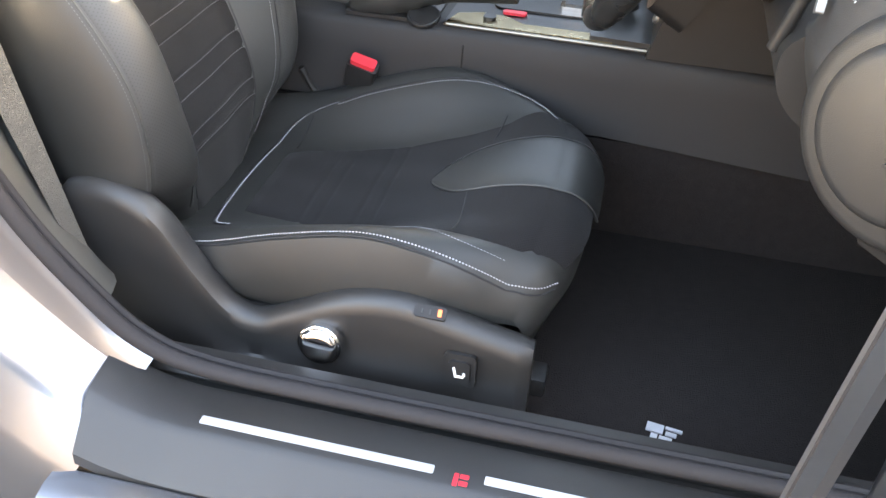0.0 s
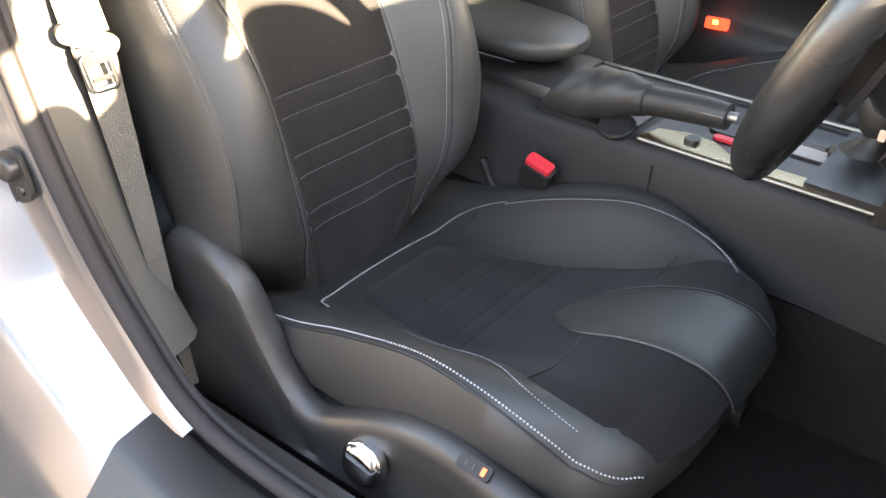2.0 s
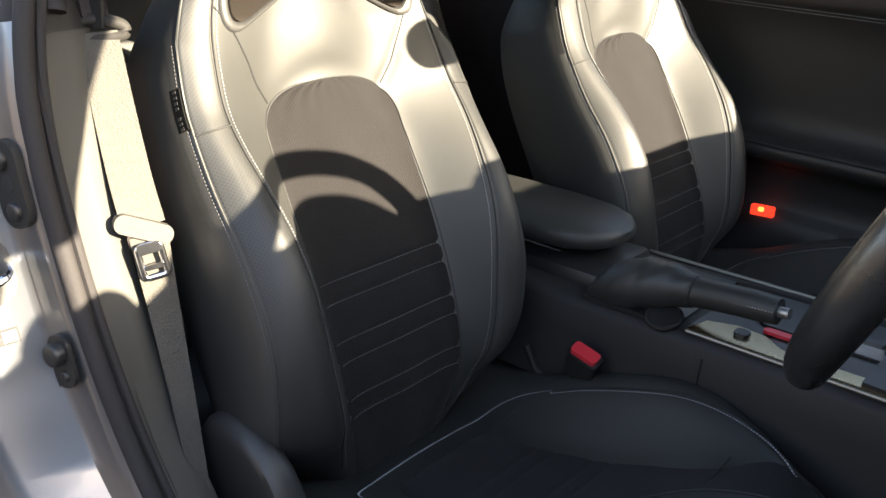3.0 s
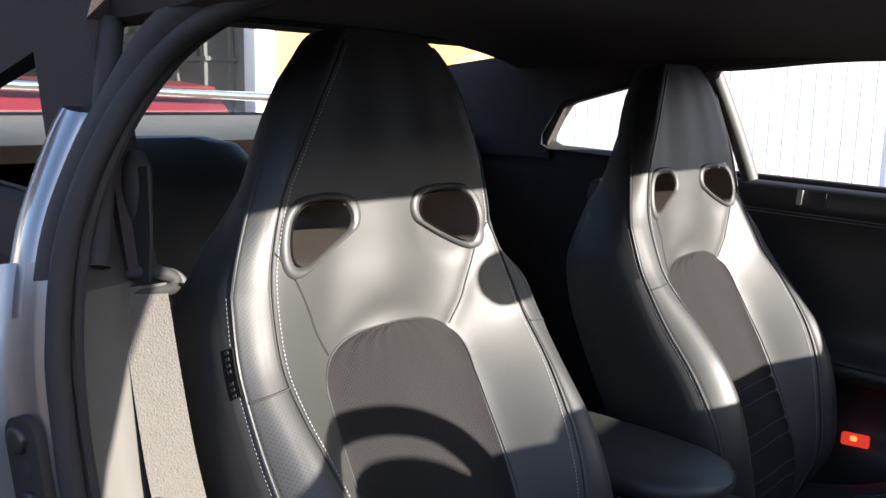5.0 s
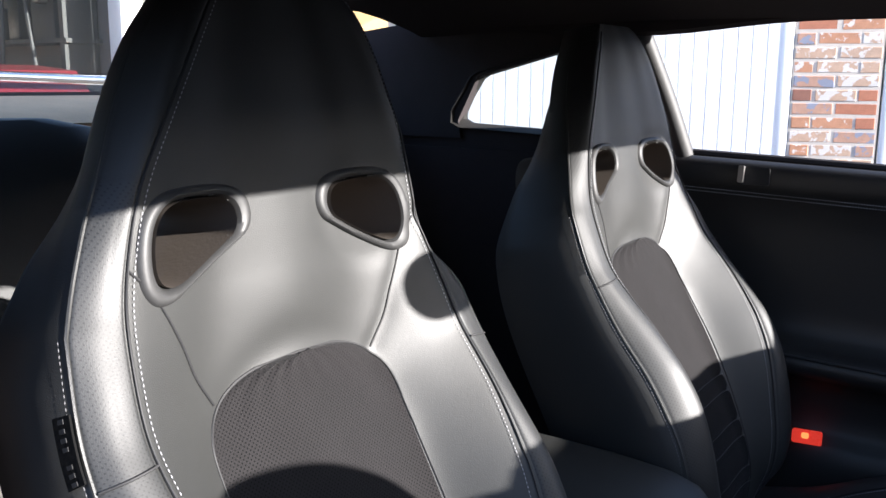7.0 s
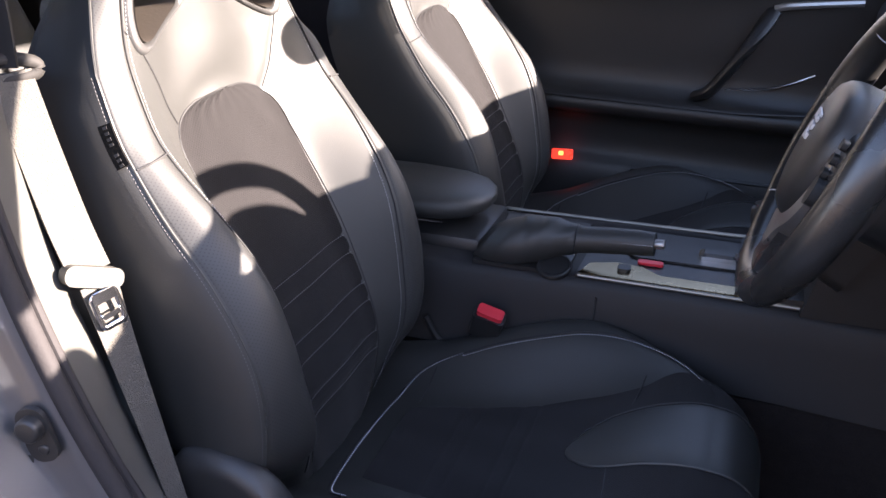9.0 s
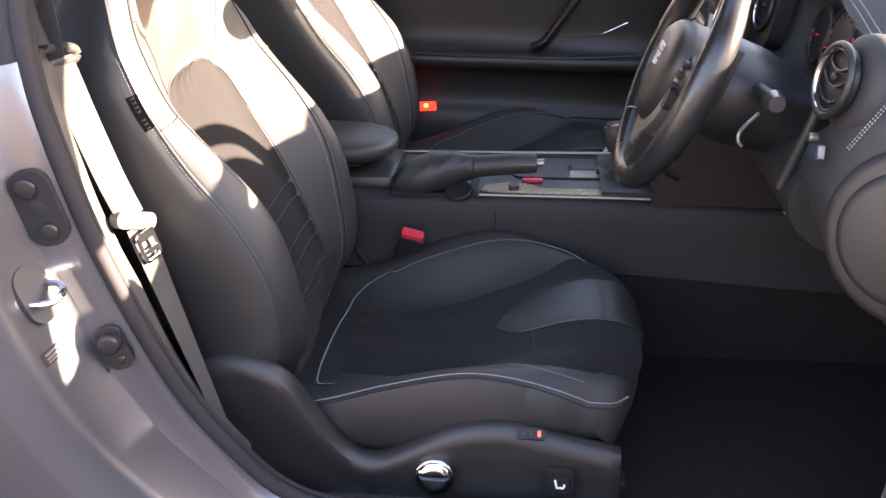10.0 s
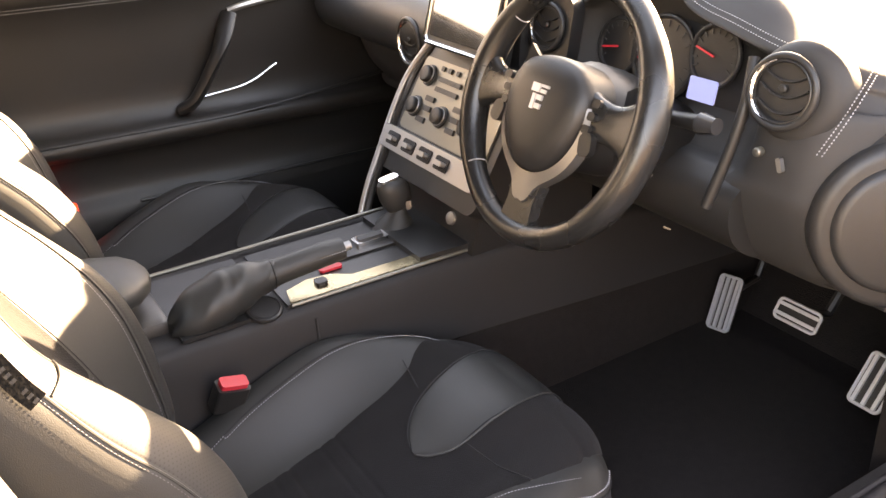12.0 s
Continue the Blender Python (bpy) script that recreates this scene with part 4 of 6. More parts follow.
for wx in (1.62, -1.25):
    for s in (-1, 1):
        wh = part("wheel", move(disc(0.34, 0.22, 40, 0.03), facing((wx, s * 0.66 - 0.11 * s, 0.34), (0, s, 0))), RUBBER, car, "black tyre")
        part("rim", move(disc(0.24, 0.225, 30, 0.012), facing((wx, s * 0.66 - 0.11 * s, 0.34), (0, s, 0))), SATIN_DARK, wh)
# glazing
for nm, vs in (("windscreen", [(0.23, -0.6, 1.335), (0.23, 0.6, 1.335), (1.0, 0.70, 1.03), (1.0, -0.70, 1.03)]), ("rear_window", [(-0.98, -0.55, 1.36), (-0.98, 0.55, 1.36), (-1.45, 0.58, 1.185), (-1.45, -0.58, 1.185)]), ("quarter_window", [(-0.62, 0.645, 1.11), (-0.93, 0.645, 1.125), (-0.88, 0.635, 1.23), (-0.64, 0.63, 1.30)])):
    n = (Vector(vs[1]) - Vector(vs[0])).cross(Vector(vs[2]) - Vector(vs[0])).normalized() * 0.004
    g = part(nm, loft([[Vector(v) for v in vs], [Vector(v) + n for v in vs]]), GLASS, car, smooth=False)
    g.visible_shadow = False

# ---------------------------------------------------------------- passenger door (closed)
pdoor = thing("passenger_door", "closed passenger door, black lining with stitched top edge", "car door", at=(0, 0.74, 0.4))
prof = curve([(0.700, 1.083, 0), (0.692, 1.085, 0), (0.680, 1.078, 0), (0.676, 1.06, 0), (0.679, 1.04, 0), (0.690, 1.02, 0), (0.705, 0.97, 0), (0.715, 0.88, 0), (0.718, 0.80, 0), (0.70, 0.765, 0), (0.668, 0.755, 0), (0.660, 0.735, 0), (0.672, 0.715, 0), (0.705, 0.70, 0), (0.712, 0.62, 0), (0.69, 0.58, 0), (0.685, 0.50, 0), (0.69, 0.36, 0)], 3)
loops = []
for x in lin(-0.46, 0.95, 12):
    bow = 0.03 * ((x + 0.46) / 1.41)
    sl = -0.035 * (x + 0.42)
    loops.append([Vector((x, p.x + bow, p.y + sl * (p.y > 0.55))) for p in prof] + [Vector((x, 0.80, 0.36)), Vector((x, 0.80, 1.08 + sl))])
part("lining", loft(loops), PLASTIC_SOFT, pdoor)
def door_pt(x, y, z):
    return Vector((x, y + 0.03 * ((x + 0.46) / 1.41), z - 0.035 * (x + 0.42)))


for dz in (0.0, -0.006):
    part("stitching", stitch_line([door_pt(x, 0.6855, 1.028 + dz) for x in lin(-0.45, 0.8, 30)], Vector((0, -1, 0.3)), r=0.0009), THREAD, pdoor, "pale grey thread")
part("window_seal", tube([door_pt(x, 0.706, 1.088) for x in lin(-0.45, 0.93, 12)], 0.008, 8), RUBBER, pdoor)
# shade of the lock's hollow, put in as a near-black plate
lk = part("lock_recess", move(plate(0.05, 0.03, 0.004, 0.006, 0.001), facing(door_pt(-0.28, 0.679, 1.058), (0, -1, 0.15))), SEAM, pdoor)
part("lock_knob", move(plate(0.01, 0.03, 0.003, 0.012, 0.002), facing(door_pt(-0.303, 0.678, 1.06), (0, -1, 0.15))), SATIN, lk, "silver lock lever")
pull = part("door_pull", tube(curve([door_pt(0.13, 0.705, 0.772), door_pt(0.165, 0.685, 0.80), door_pt(0.23, 0.675, 0.90), door_pt(0.27, 0.70, 0.97)], 8), 0.022, 10, False, 0.6), PLASTIC, pdoor, "black slanting door pull")
part("inner_handle", tube(curve([door_pt(0.19, 0.712, 0.792), door_pt(0.29, 0.705, 0.807), door_pt(0.37, 0.71, 0.842)], 6), 0.0032, 8), CHROME, pdoor, "slim chrome handle edge")
part("handle_top", tube(curve([door_pt(0.27, 0.70, 0.975), door_pt(0.31, 0.695, 0.985), door_pt(0.44, 0.70, 1.0)], 6), 0.008, 8), SATIN, pdoor)
part("trim_line", tube([door_pt(x, 0.664, 0.752 + 0.12 * max(0, x - 0.2) ** 1.3) for x in lin(-0.45, 0.8, 30)], 0.003, 6), PLASTIC_SOFT, pdoor)
part("pocket_edge", tube([door_pt(x, 0.688, 0.59) for x in lin(0.0, 0.75, 16)], 0.004, 6), PLASTIC, pdoor)
lamp = part("courtesy_lamp", move(plate(0.05, 0.024, 0.004, 0.008, 0.002), facing((-0.16, 0.688, 0.597), (0.15, -1, 0.1))), LAMP_RED, pdoor, "glowing red courtesy lamp in the door")
part("bulb", move(plate(0.012, 0.01, 0.003, 0.0095, 0.002), facing((-0.163, 0.6875, 0.6), (0.15, -1, 0.1))), LAMP_AMBER, lamp)

# ---------------------------------------------------------------- driver's door, swung wide open
ddoor = thing("driver_door", "silver driver's door swung wide open, dark lining inside", "car door", at=(0.56, -0.86, 0.35))
dm = Matrix.Translation((0.545, -0.845, 0.0)) @ Matrix.Rotation(radians(-84), 4, "Z")
part("door_shell", move(box(0.012, 1.05, 0.04, 0.17, 0.36, 1.02, 0.03, 3), dm), PAINT, ddoor)
edge = [(0.532, -0.852, 0.36), (0.537, -0.852, 0.48), (0.545, -0.852, 0.6), (0.557, -0.852, 0.75), (0.575, -0.852, 0.95)]
ecurve = curve(edge, 4)
part("door_flange", loft([[p + Vector(v) for v in ((-0.012, -0.001, 0), (-0.010, 0.004, 0), (0.012, 0.024, 0), (0.015, 0.024, 0), (0.016, 0.020, 0), (-0.006, -0.004, 0))] for p in ecurve]), PAINT, ddoor, "bright painted flange of the door edge")
part("edge_seal", tube([p + Vector((-0.007, -0.008, 0)) for p in ecurve], 0.004, 8), RUBBER, ddoor, "black rubber strip along the door edge")
part("inner_flange", loft([[p + Vector(v) for v in ((-0.010, -0.012, 0), (0.006, -0.009, 0), (0.010, -0.022, 0), (0.004, -0.040, 0), (-0.006, -0.040, 0))] for p in ecurve]), PAINT, ddoor, "painted step behind the door seal")
part("door_lining", move(box(0.22, 1.0, -0.012, 0.03, 0.42, 1.03, 0.012), dm), PLASTIC_SOFT, ddoor)

# ---------------------------------------------------------------- centre console
console = thing("centre_console", "dark centre console with carpeted sides and metal gear plate", "car console", at=(0.1, 0.02, 0.34))
loops = []
for x in lin(-0.62, 1.25, 34):
    zt = table([(-0.62, 0.66), (-0.3, 0.655), (-0.1, 0.652), (0.1, 0.655), (0.36, 0.652), (0.55, 0.648), (0.78, 0.64), (1.25, 0.62)])(x)
    yl = table([(-0.62, -0.10), (0.0, -0.098), (0.36, -0.102), (0.6, -0.115), (0.78, -0.12), (1.25, -0.13)])(x)
    yr = 0.165
    zb = 0.512 - 0.045 * max(0, x - 0.3)
    loops.append([Vector((x, yl - 0.004, zb - 0.002)), Vector((x, yl - 0.016, zb)), Vector((x, yl - 0.013, zb + 0.02)), Vector((x, yl - 0.004, 0.60)), Vector((x, yl, zt - 0.015)), Vector((x, yl + 0.006, zt - 0.004)), Vector((x, yl + 0.016, zt)), Vector((x, yr - 0.016, zt)), Vector((x, yr, zt - 0.012)), Vector((x, yr + 0.015, zb))])
part("tunnel_side", loft(loops), TUNNEL_TRIM, console, "soft dark tunnel cover with a vertical seam")
part("tunnel_carpet", prism([(-0.150, 0.33), (-0.128, 0.42), (-0.112, 0.505), (0.17, 0.505), (0.20, 0.33)], "x", -0.62, 1.25), CARPET, console, "black carpet of the tunnel")
part("seam", tube([(0.072, -0.1005, 0.63), (0.071, -0.1035, 0.60), (0.07, -0.110, 0.535), (0.07, -0.1155, 0.513)], 0.002, 6), SEAM, console)
gp = part("gear_plate", prism([(0.035, -0.085), (0.07, -0.088), (0.355, -0.088), (0.36, 0.12), (0.04, 0.12)], "z", 0.650, 0.658, 0.003), PLASTIC, console, "dark gear surround with a metal edge strip")
part("metal_strip", prism([(0.04, -0.086), (0.36, -0.088), (0.36, -0.060), (0.16, -0.058), (0.13, -0.035), (0.09, -0.03), (0.05, -0.045)], "z", 0.6585, 0.6615, 0.001), STRIP, gp, "polished metal strip, tinted gold for the sunlit reflection in it")
part("plate_edge", tube([(0.04, -0.0885, 0.658), (0.36, -0.0895, 0.656)], 0.0032, 8), SATIN_DARK, gp)
part("plate_well", prism(rounded(0.24, 0.07, 0.02), "z", 0, 0.0035, 0.001), PLASTIC, gp).data.transform(Matrix.Translation((0.22, 0.035, 0.6585)))
for x, y, w, h in ((0.140, -0.016, 0.040, 0.014), (0.105, -0.055, 0.02, 0.02)):
    b = part("cup_button", prism(rounded(w, h, 0.006), "z", 0, 0.0045 if y > -0.04 else 0.008, 0.0015), RED if y > -0.04 else PLASTIC, gp, "red push button" if y > -0.04 else "")
    b.data.transform(Matrix.Translation((x, y, 0.659)))
sel = part("gear_gate", prism(rounded(0.062, 0.03, 0.006), "z", 0, 0.010, 0.003), CHROME, gp, "chrome gear indicator frame")
sel.data.transform(Matrix.Translation((0.24, 0.035, 0.6588)))
part("window", prism(rounded(0.046, 0.016, 0.003), "z", 0, 0.004, 0.001), PLASTIC, sel).data.transform(Matrix.Translation((0.24, 0.035, 0.668)))
part("switch_panel", prism([(0.27, -0.086), (0.40, -0.092), (0.40, 0.13), (0.27, 0.12)], "z", 0.656, 0.668, 0.005), PLASTIC, console)
boot = part("gear_boot", loft([[Vector((0.300 + 0.004 * k + r * math.cos(a), 0.062 + r * math.sin(a), 0.655 + z)) for a in lin(0, 2 * math.pi * 23 / 24, 23)] for k, (r, z) in enumerate(((0.040, 0), (0.034, 0.014), (0.022, 0.026), (0.017, 0.034), (0.015, 0.040)))]), LEATHER, console)
knob = part("gear_knob", loft([[Vector((0.312 + dx + 0.030 * k * math.cos(a), 0.062 + 0.021 * k * math.sin(a), z)) for a in lin(0, 2 * math.pi * 27 / 28, 27)] for z, k, dx in ((0.690, 0.55, 0.0), (0.700, 0.85, 0.0), (0.715, 1.0, -0.002), (0.732, 1.02, -0.005), (0.744, 0.9, -0.008), (0.751, 0.6, -0.010), (0.753, 0.1, -0.010))]), LEATHER, console, "dark leather gear knob")
part("knob_cap", move(plate(0.036, 0.020, 0.008, 0.004, 0.0015), facing((0.300, 0.062, 0.7515), (-0.15, 0, 1), (0, 1, 0))), CHROME, knob, "polished cap of the gear knob")
part("knob_trim", move(plate(0.010, 0.016, 0.003, 0.004, 0.001), facing((0.322, 0.0405, 0.705), (0, -1, 0.1))), CHROME, knob)

part("far_trim", tube([(-0.14, 0.138, 0.662), (0.1, 0.140, 0.662), (0.34, 0.142, 0.662)], 0.0035, 8), SATIN_DARK, console, "thin metal line along the console edge")
part("front_tray", prism([(-0.13, -0.088), (0.02, -0.088), (0.02, 0.125), (-0.13, 0.125)], "z", 0.652, 0.658, 0.003), PLASTIC, console)
part("round_socket", move(join(ring(0.024, 0.004, 32, 8), disc(0.022, 0.004, 32)), pose(0.0, -0.078, 0.661, 18, 0, 0)), PLASTIC, console, "black round socket beside the handbrake boot")
# armrest lid
arm = thing("armrest", "padded dark leather armrest lid on the console", "armrest", at=(-0.3, 0.04, 0.66))
loops = []
for x, hw_, t in ((-0.60, 0.085, 0.03), (-0.58, 0.096, 0.05), (-0.44, 0.1, 0.054), (-0.29, 0.098, 0.054), (-0.205, 0.088, 0.05), (-0.165, 0.07, 0.042), (-0.143, 0.045, 0.028), (-0.135, 0.02, 0.014)):
    row = []
    for i in range(24):
        a = 2 * math.pi * i / 24
        row.append(Vector((x, 0.042 + hw_ * math.copysign(abs(math.cos(a)) ** 0.6, math.cos(a)), 0.714 + t * 0.5 * math.copysign(abs(math.sin(a)) ** 0.7, math.sin(a)))))
    loops.append(row)
part("lid", loft(loops), LEATHER, arm)
part("stitching", stitch_line([Vector((x, -0.0585, 0.702)) for x in lin(-0.55, -0.19, 20)], Vector((0, -1, 0.1))), THREAD, arm, "pale grey thread")
part("hinge_box", box(-0.58, -0.13, -0.045, 0.13, 0.63, 0.675, 0.015), PLASTIC, arm)

# handbrake
hb = thing("handbrake", "leather-wrapped handbrake lever with gathered boot", "handbrake", at=(0.0, -0.035, 0.65))
loops = []
for k, t in enumerate(lin(0, 1, 26)):
    c = Vector((-0.135 + 0.165 * t, -0.045, 0.652 + 0.048 * math.sin(t * 1.5)))
    r = table([(0, 0.014), (0.10, 0.031), (0.3, 0.041), (0.6, 0.038), (0.85, 0.028), (1, 0.0225)])(t)
    loops.append([c + Vector((0, r * math.cos(a) * 1.05, r * math.sin(a))) * (1 + 0.006 * math.sin(5 * a + 17 * t) * math.sin(math.pi * t)) + Vector((0.004 * math.sin(3 * a + 2), 0, 0.0016 * math.sin(23 * t + 2 * a) + 0.001 * math.sin(51 * t * t + a) * math.sin(math.pi * t))) for a in lin(0, 2 * math.pi * 35 / 36, 35)])
part("boot", loft(loops), LEATHER, hb, "gathered black leather boot")
lev = curve([(-0.03, -0.046, 0.692), (0.03, -0.049, 0.700), (0.10, -0.053, 0.708), (0.148, -0.055, 0.711)], 6)
part("grip", tube(lev, table([(0, 0.024), (0.3, 0.0225), (0.4, 0.021), (0.8, 0.020), (1, 0.018)]), 20), LEATHER, hb)
part("seam", tube([Vector((0.028, -0.049 + 0.0228 * math.cos(a), 0.700 + 0.0228 * math.sin(a))) for a in lin(0, 2 * math.pi * 23 / 24, 23)], 0.0014, 6, True), SEAM, hb)
part("stitching", stitch_line([p + Vector((0, -0.0185, 0.004)) for p in lev], Vector((0, -1, 0.2))), THREAD, hb, "pale grey thread")
part("button", tube([(0.146, -0.055, 0.711), (0.162, -0.056, 0.7125)], 0.0075, 16), SATIN, hb, "chrome release button")

# ---------------------------------------------------------------- dashboard
dash = thing("dashboard", "dark stitched dashboard with round vents and centre screen", "dashboard", at=(0.6, 0, 0.9))
# hump from y -0.335 to -0.15 is unseen, raised to cast the seat's curved shadow
dash_top = table([(-0.70, 1.008), (-0.62, 1.036), (-0.56, 1.048), (-0.514, 1.054), (-0.441, 1.071), (-0.372, 1.088), (-0.335, 1.114), (-0.30, 1.129), (-0.265, 1.127), (-0.233, 1.118), (-0.198, 1.10), (-0.15, 1.068), (-0.12, 1.072), (-0.07, 1.084), (0.0, 1.078), (0.1, 1.055), (0.2, 1.03), (0.29, 1.02), (0.52, 1.010), (0.72, 1.0)])
loops = []
for y in lin(-0.70, 0.72, 110):
    h = 1.0 / (1 + math.exp((y + 0.14) / 0.012)) * (1 / (1 + math.exp(-(y + 0.505) / 0.012)))
    top = dash_top(y)
    crown = 0.024 * math.exp(-((y + 0.43) / 0.07) ** 4)
    end = max(0, (-0.60 - y) / 0.1) ** 2 * 0.10 + max(0, (y - 0.6) / 0.12) ** 2 * 0.03
    d = 0.05 * (y > -0.1) * min(1.0, (y + 0.1) / 0.08)
    face = [(1.02, min(1.03, top - 0.01)), (0.80, top - 0.022), (0.66, top - 0.004 + crown), (0.61, top + crown), (0.578, top - 0.003 + 0.3 * crown), (0.560, top - 0.012), (0.558, top - 0.022), (0.540 + 0.06 * h, top - 0.034), (0.522 + 0.10 * h, 0.99), (0.508 + 0.10 * h + d, 0.95), (0.500 + 0.06 * h + d, 0.90), (0.500 + d, 0.87), (0.525 + d, 0.80), (0.56 + d, 0.755), (0.62, 0.735), (0.80, 0.74), (1.25, 0.80), (1.25, 1.0)]
    loops.append(curve([Vector((x + end * (x < 0.7), y, z)) for x, z in face], 4))
part("panel", loft(loops), DASH_TOP, dash)


def vent(at, normal, r, parent):
    m = facing(at, normal)
    v = part("air_vent", move(join(ring(r, r * 0.11, 48, 10), ring(r * 0.86, r * 0.05, 48, 8)), m), PLASTIC, parent, "round black vent with a modelled glint on its ring")
    # the ring's highlight is modelled as a tapered chrome crescent
    part("ring_glint", move(tube([Vector((r * 0.9 * math.cos(a), r * 0.9 * math.sin(a), 0)) for a in lin(radians(110), radians(255), 24)], lambda t: r * (0.02 + 0.06 * math.sin(math.pi * t)), 8), m @ pose(0, 0, 0.002)), CHROME, v, "chrome crescent modelled as the glint on the vent ring")
    part("duct", move(disc(r * 0.95, 0.006, 36), m @ pose(0, 0, -0.012)), PLASTIC, v)
    for k in (-0.5, 0.0, 0.5):
        c = [Vector((r * 0.75 * math.cos(a), r * k * 0.9 + r * 0.16 * math.cos(a * 2), -0.004)) for a in lin(0.15, math.pi - 0.15, 10)]
        part("slat", move(strip(c, Vector((0, 0.3, 1)), 0.007, 0.002), m), PLASTIC, v)
    part("nub", move(disc(r * 0.13, 0.006, 16, 0.002), m @ pose(0, r * 0.1, -0.004)), PLASTIC, v)


# raised round pod that carries the outer vent, and the ridge between it and the column
part("vent_pod", move(disc(0.062, 0.04, 48, 0.02), facing((0.552, -0.574, 1.003), (-1, -0.12, 0.2))), DASH_TOP, dash)
vent((0.497, -0.575, 1.014), (-1, -0.12, 0.2), 0.042, dash)
vent((0.462, 0.250, 0.932), (-1, 0.05, 0.05), 0.043, dash)
vent((0.515, -0.106, 1.010), (-1, -0.1, 0.2), 0.036, dash)
part("vent_surround", move(prism(rounded(0.10, 0.12, 0.03), "z", -0.03, -0.004, 0.008), facing((0.515, -0.106, 1.008), (-1, -0.1, 0.2))), PLASTIC, dash)
part("ridge", tube(curve([(0.535, -0.500, 1.034), (0.512, -0.512, 0.98), (0.496, -0.508, 0.92), (0.478, -0.494, 0.845)], 8), 0.0075, 10), PLASTIC_SOFT, dash, "raised leather ridge beside the column")
# cluster
cl = part("instrument_binnacle", move(plate(0.30, 0.13, 0.05, 0.02, 0.004), facing((0.625, -0.315, 0.985), (-1, 0, 0.2))), SEAM, dash, "dark instrument cluster with round gauges")
for y, z, r in ((-0.295, 0.985, 0.060), (-0.392, 1.006, 0.042), (-0.20, 0.985, 0.042)):
    m = facing((0.585, y, z), (-1, 0, 0.2))
    g = part("gauge", move(join(ring(r, 0.004, 40, 8), move(disc(r * 0.98, 0.003, 36), pose(0, 0, -0.003))), m), PLASTIC, cl, "round dial")
    ticks = []
    for i in range(13):
        a = radians(-30 + 20 * i)
        ticks.append(move(plate(0.0025, 0.009, 0.0005, 0.001), m @ Matrix.Rotation(a - math.pi / 2, 4, "Z") @ pose(0, r * 0.82, 0.001)))
    part("tick_marks", join(*ticks), TRIM_GREY, g)
    part("needle", move(plate(0.003, r * 0.85, 0.001, 0.002), m @ Matrix.Rotation(radians(100 if y > -0.35 else 75), 4, "Z") @ pose(0, r * 0.36, 0.004)), RED, g, "red needle")
part("cluster_display", move(plate(0.05, 0.032, 0.003, 0.002), facing((0.560, -0.398, 0.964), (-1, 0, 0.2))), material("blue_display", (0.1, 0.2, 0.5), 0.3, emit=(0.35, 0.45, 0.9, 0.025), bump=0), cl, "lit blue display")
# stitched hood edge and end cover
for dz in (0, 0.007):
    part("stitching", stitch_line([Vector((0.5615 + dz, y, dash_top(y) - 0.0095 + dz * 0.75)) for y in lin(-0.52, -0.36, 20)], Vector((-0.5, 0, 1)), r=0.0009), THREAD, dash, "pale grey thread")
    part("stitching", stitch_line(curve([(0.575, -0.634 - dz, 1.036), (0.549, -0.640 - dz, 1.018), (0.530, -0.634 - dz, 0.985), (0.512, -0.622 - dz, 0.946)], 8), Vector((-1, -0.4, 0.2)), r=0.0010), THREAD, dash, "pale grey thread")
endm = facing((0.582, -0.697, 0.866), (-0.66, -0.75, 0.08))
pod = part("end_pod", move(join(disc(0.105, 0.034, 56, 0.014)), endm @ pose(0, 0, -0.01)), PLASTIC_SOFT, dash, "round dark pod at the end of the dashboard")
part("pod_face", move(disc(0.080, 0.016, 56, 0.012), endm @ pose(-0.004, 0, 0.018)), PLASTIC_SOFT, pod)
part("grille", move(join(*[move(plate(0.03, 0.003, 0.001, 0.003), pose(-0.012, 0.006 * k, 0)) for k in range(-3, 4)]), endm @ pose(0.02, -0.005, 0.034)), SEAM, pod)
part("end_cap", prism([(0.56, 0.76), (0.66, 0.70), (0.9, 0.70), (0.95, 1.0), (0.62, 1.03), (0.55, 0.96)], "y", -0.71, -0.62, 0.02), PLASTIC_SOFT, dash)
part("switch", move(disc(0.006, 0.011, 20, 0.003), facing((0.496, -0.556, 0.936), (-1, -0.1, 0.1))), SATIN_DARK, dash, "small silver switch")
part("switch", move(plate(0.006, 0.018, 0.0025, 0.008, 0.002), facing((0.497, -0.588, 0.928), (-1, -0.1, 0.1), (0.2, 0.4, 1))), SATIN, dash, "small silver switch")
part("knee_panel", prism([(p.x, p.y) for p in curve([(0.52, 0.89, 0), (0.485, 0.86, 0), (0.485, 0.82, 0), (0.51, 0.785, 0), (0.56, 0.76, 0), (0.66, 0.755, 0), (0.68, 0.9, 0)], 5)], "y", -0.53, -0.14, 0.015), PLASTIC_SOFT, dash)
part("bonnet_clip", move(plate(0.012, 0.003, 0.001, 0.004), facing((0.522, -0.388, 0.762), (-1, -0.3, 0.3), (0.5, 0, 1))), CHROME, dash)
# centre stack


def on_stack(u, v, w=0.0):
    """u to the passenger's side, v up the stack, w out of it."""
    return Vector((0.387, 0.035, 0.80)) + Vector((0, 1, 0)) * u + Vector((0.51, 0, 0.86)).normalized() * v + Vector((-0.86, 0, 0.51)).normalized() * w


SM = facing(on_stack(0, 0.0), (-0.86, 0, 0.51), (0.51, 0, 0.86))
stack = part("climate_unit", move(plate(0.32, 0.25, 0.02, 0.06, 0.008), SM @ pose(0, 0.045, -0.062)), PLASTIC, dash, "climate panel with knobs, buttons and a switch row")
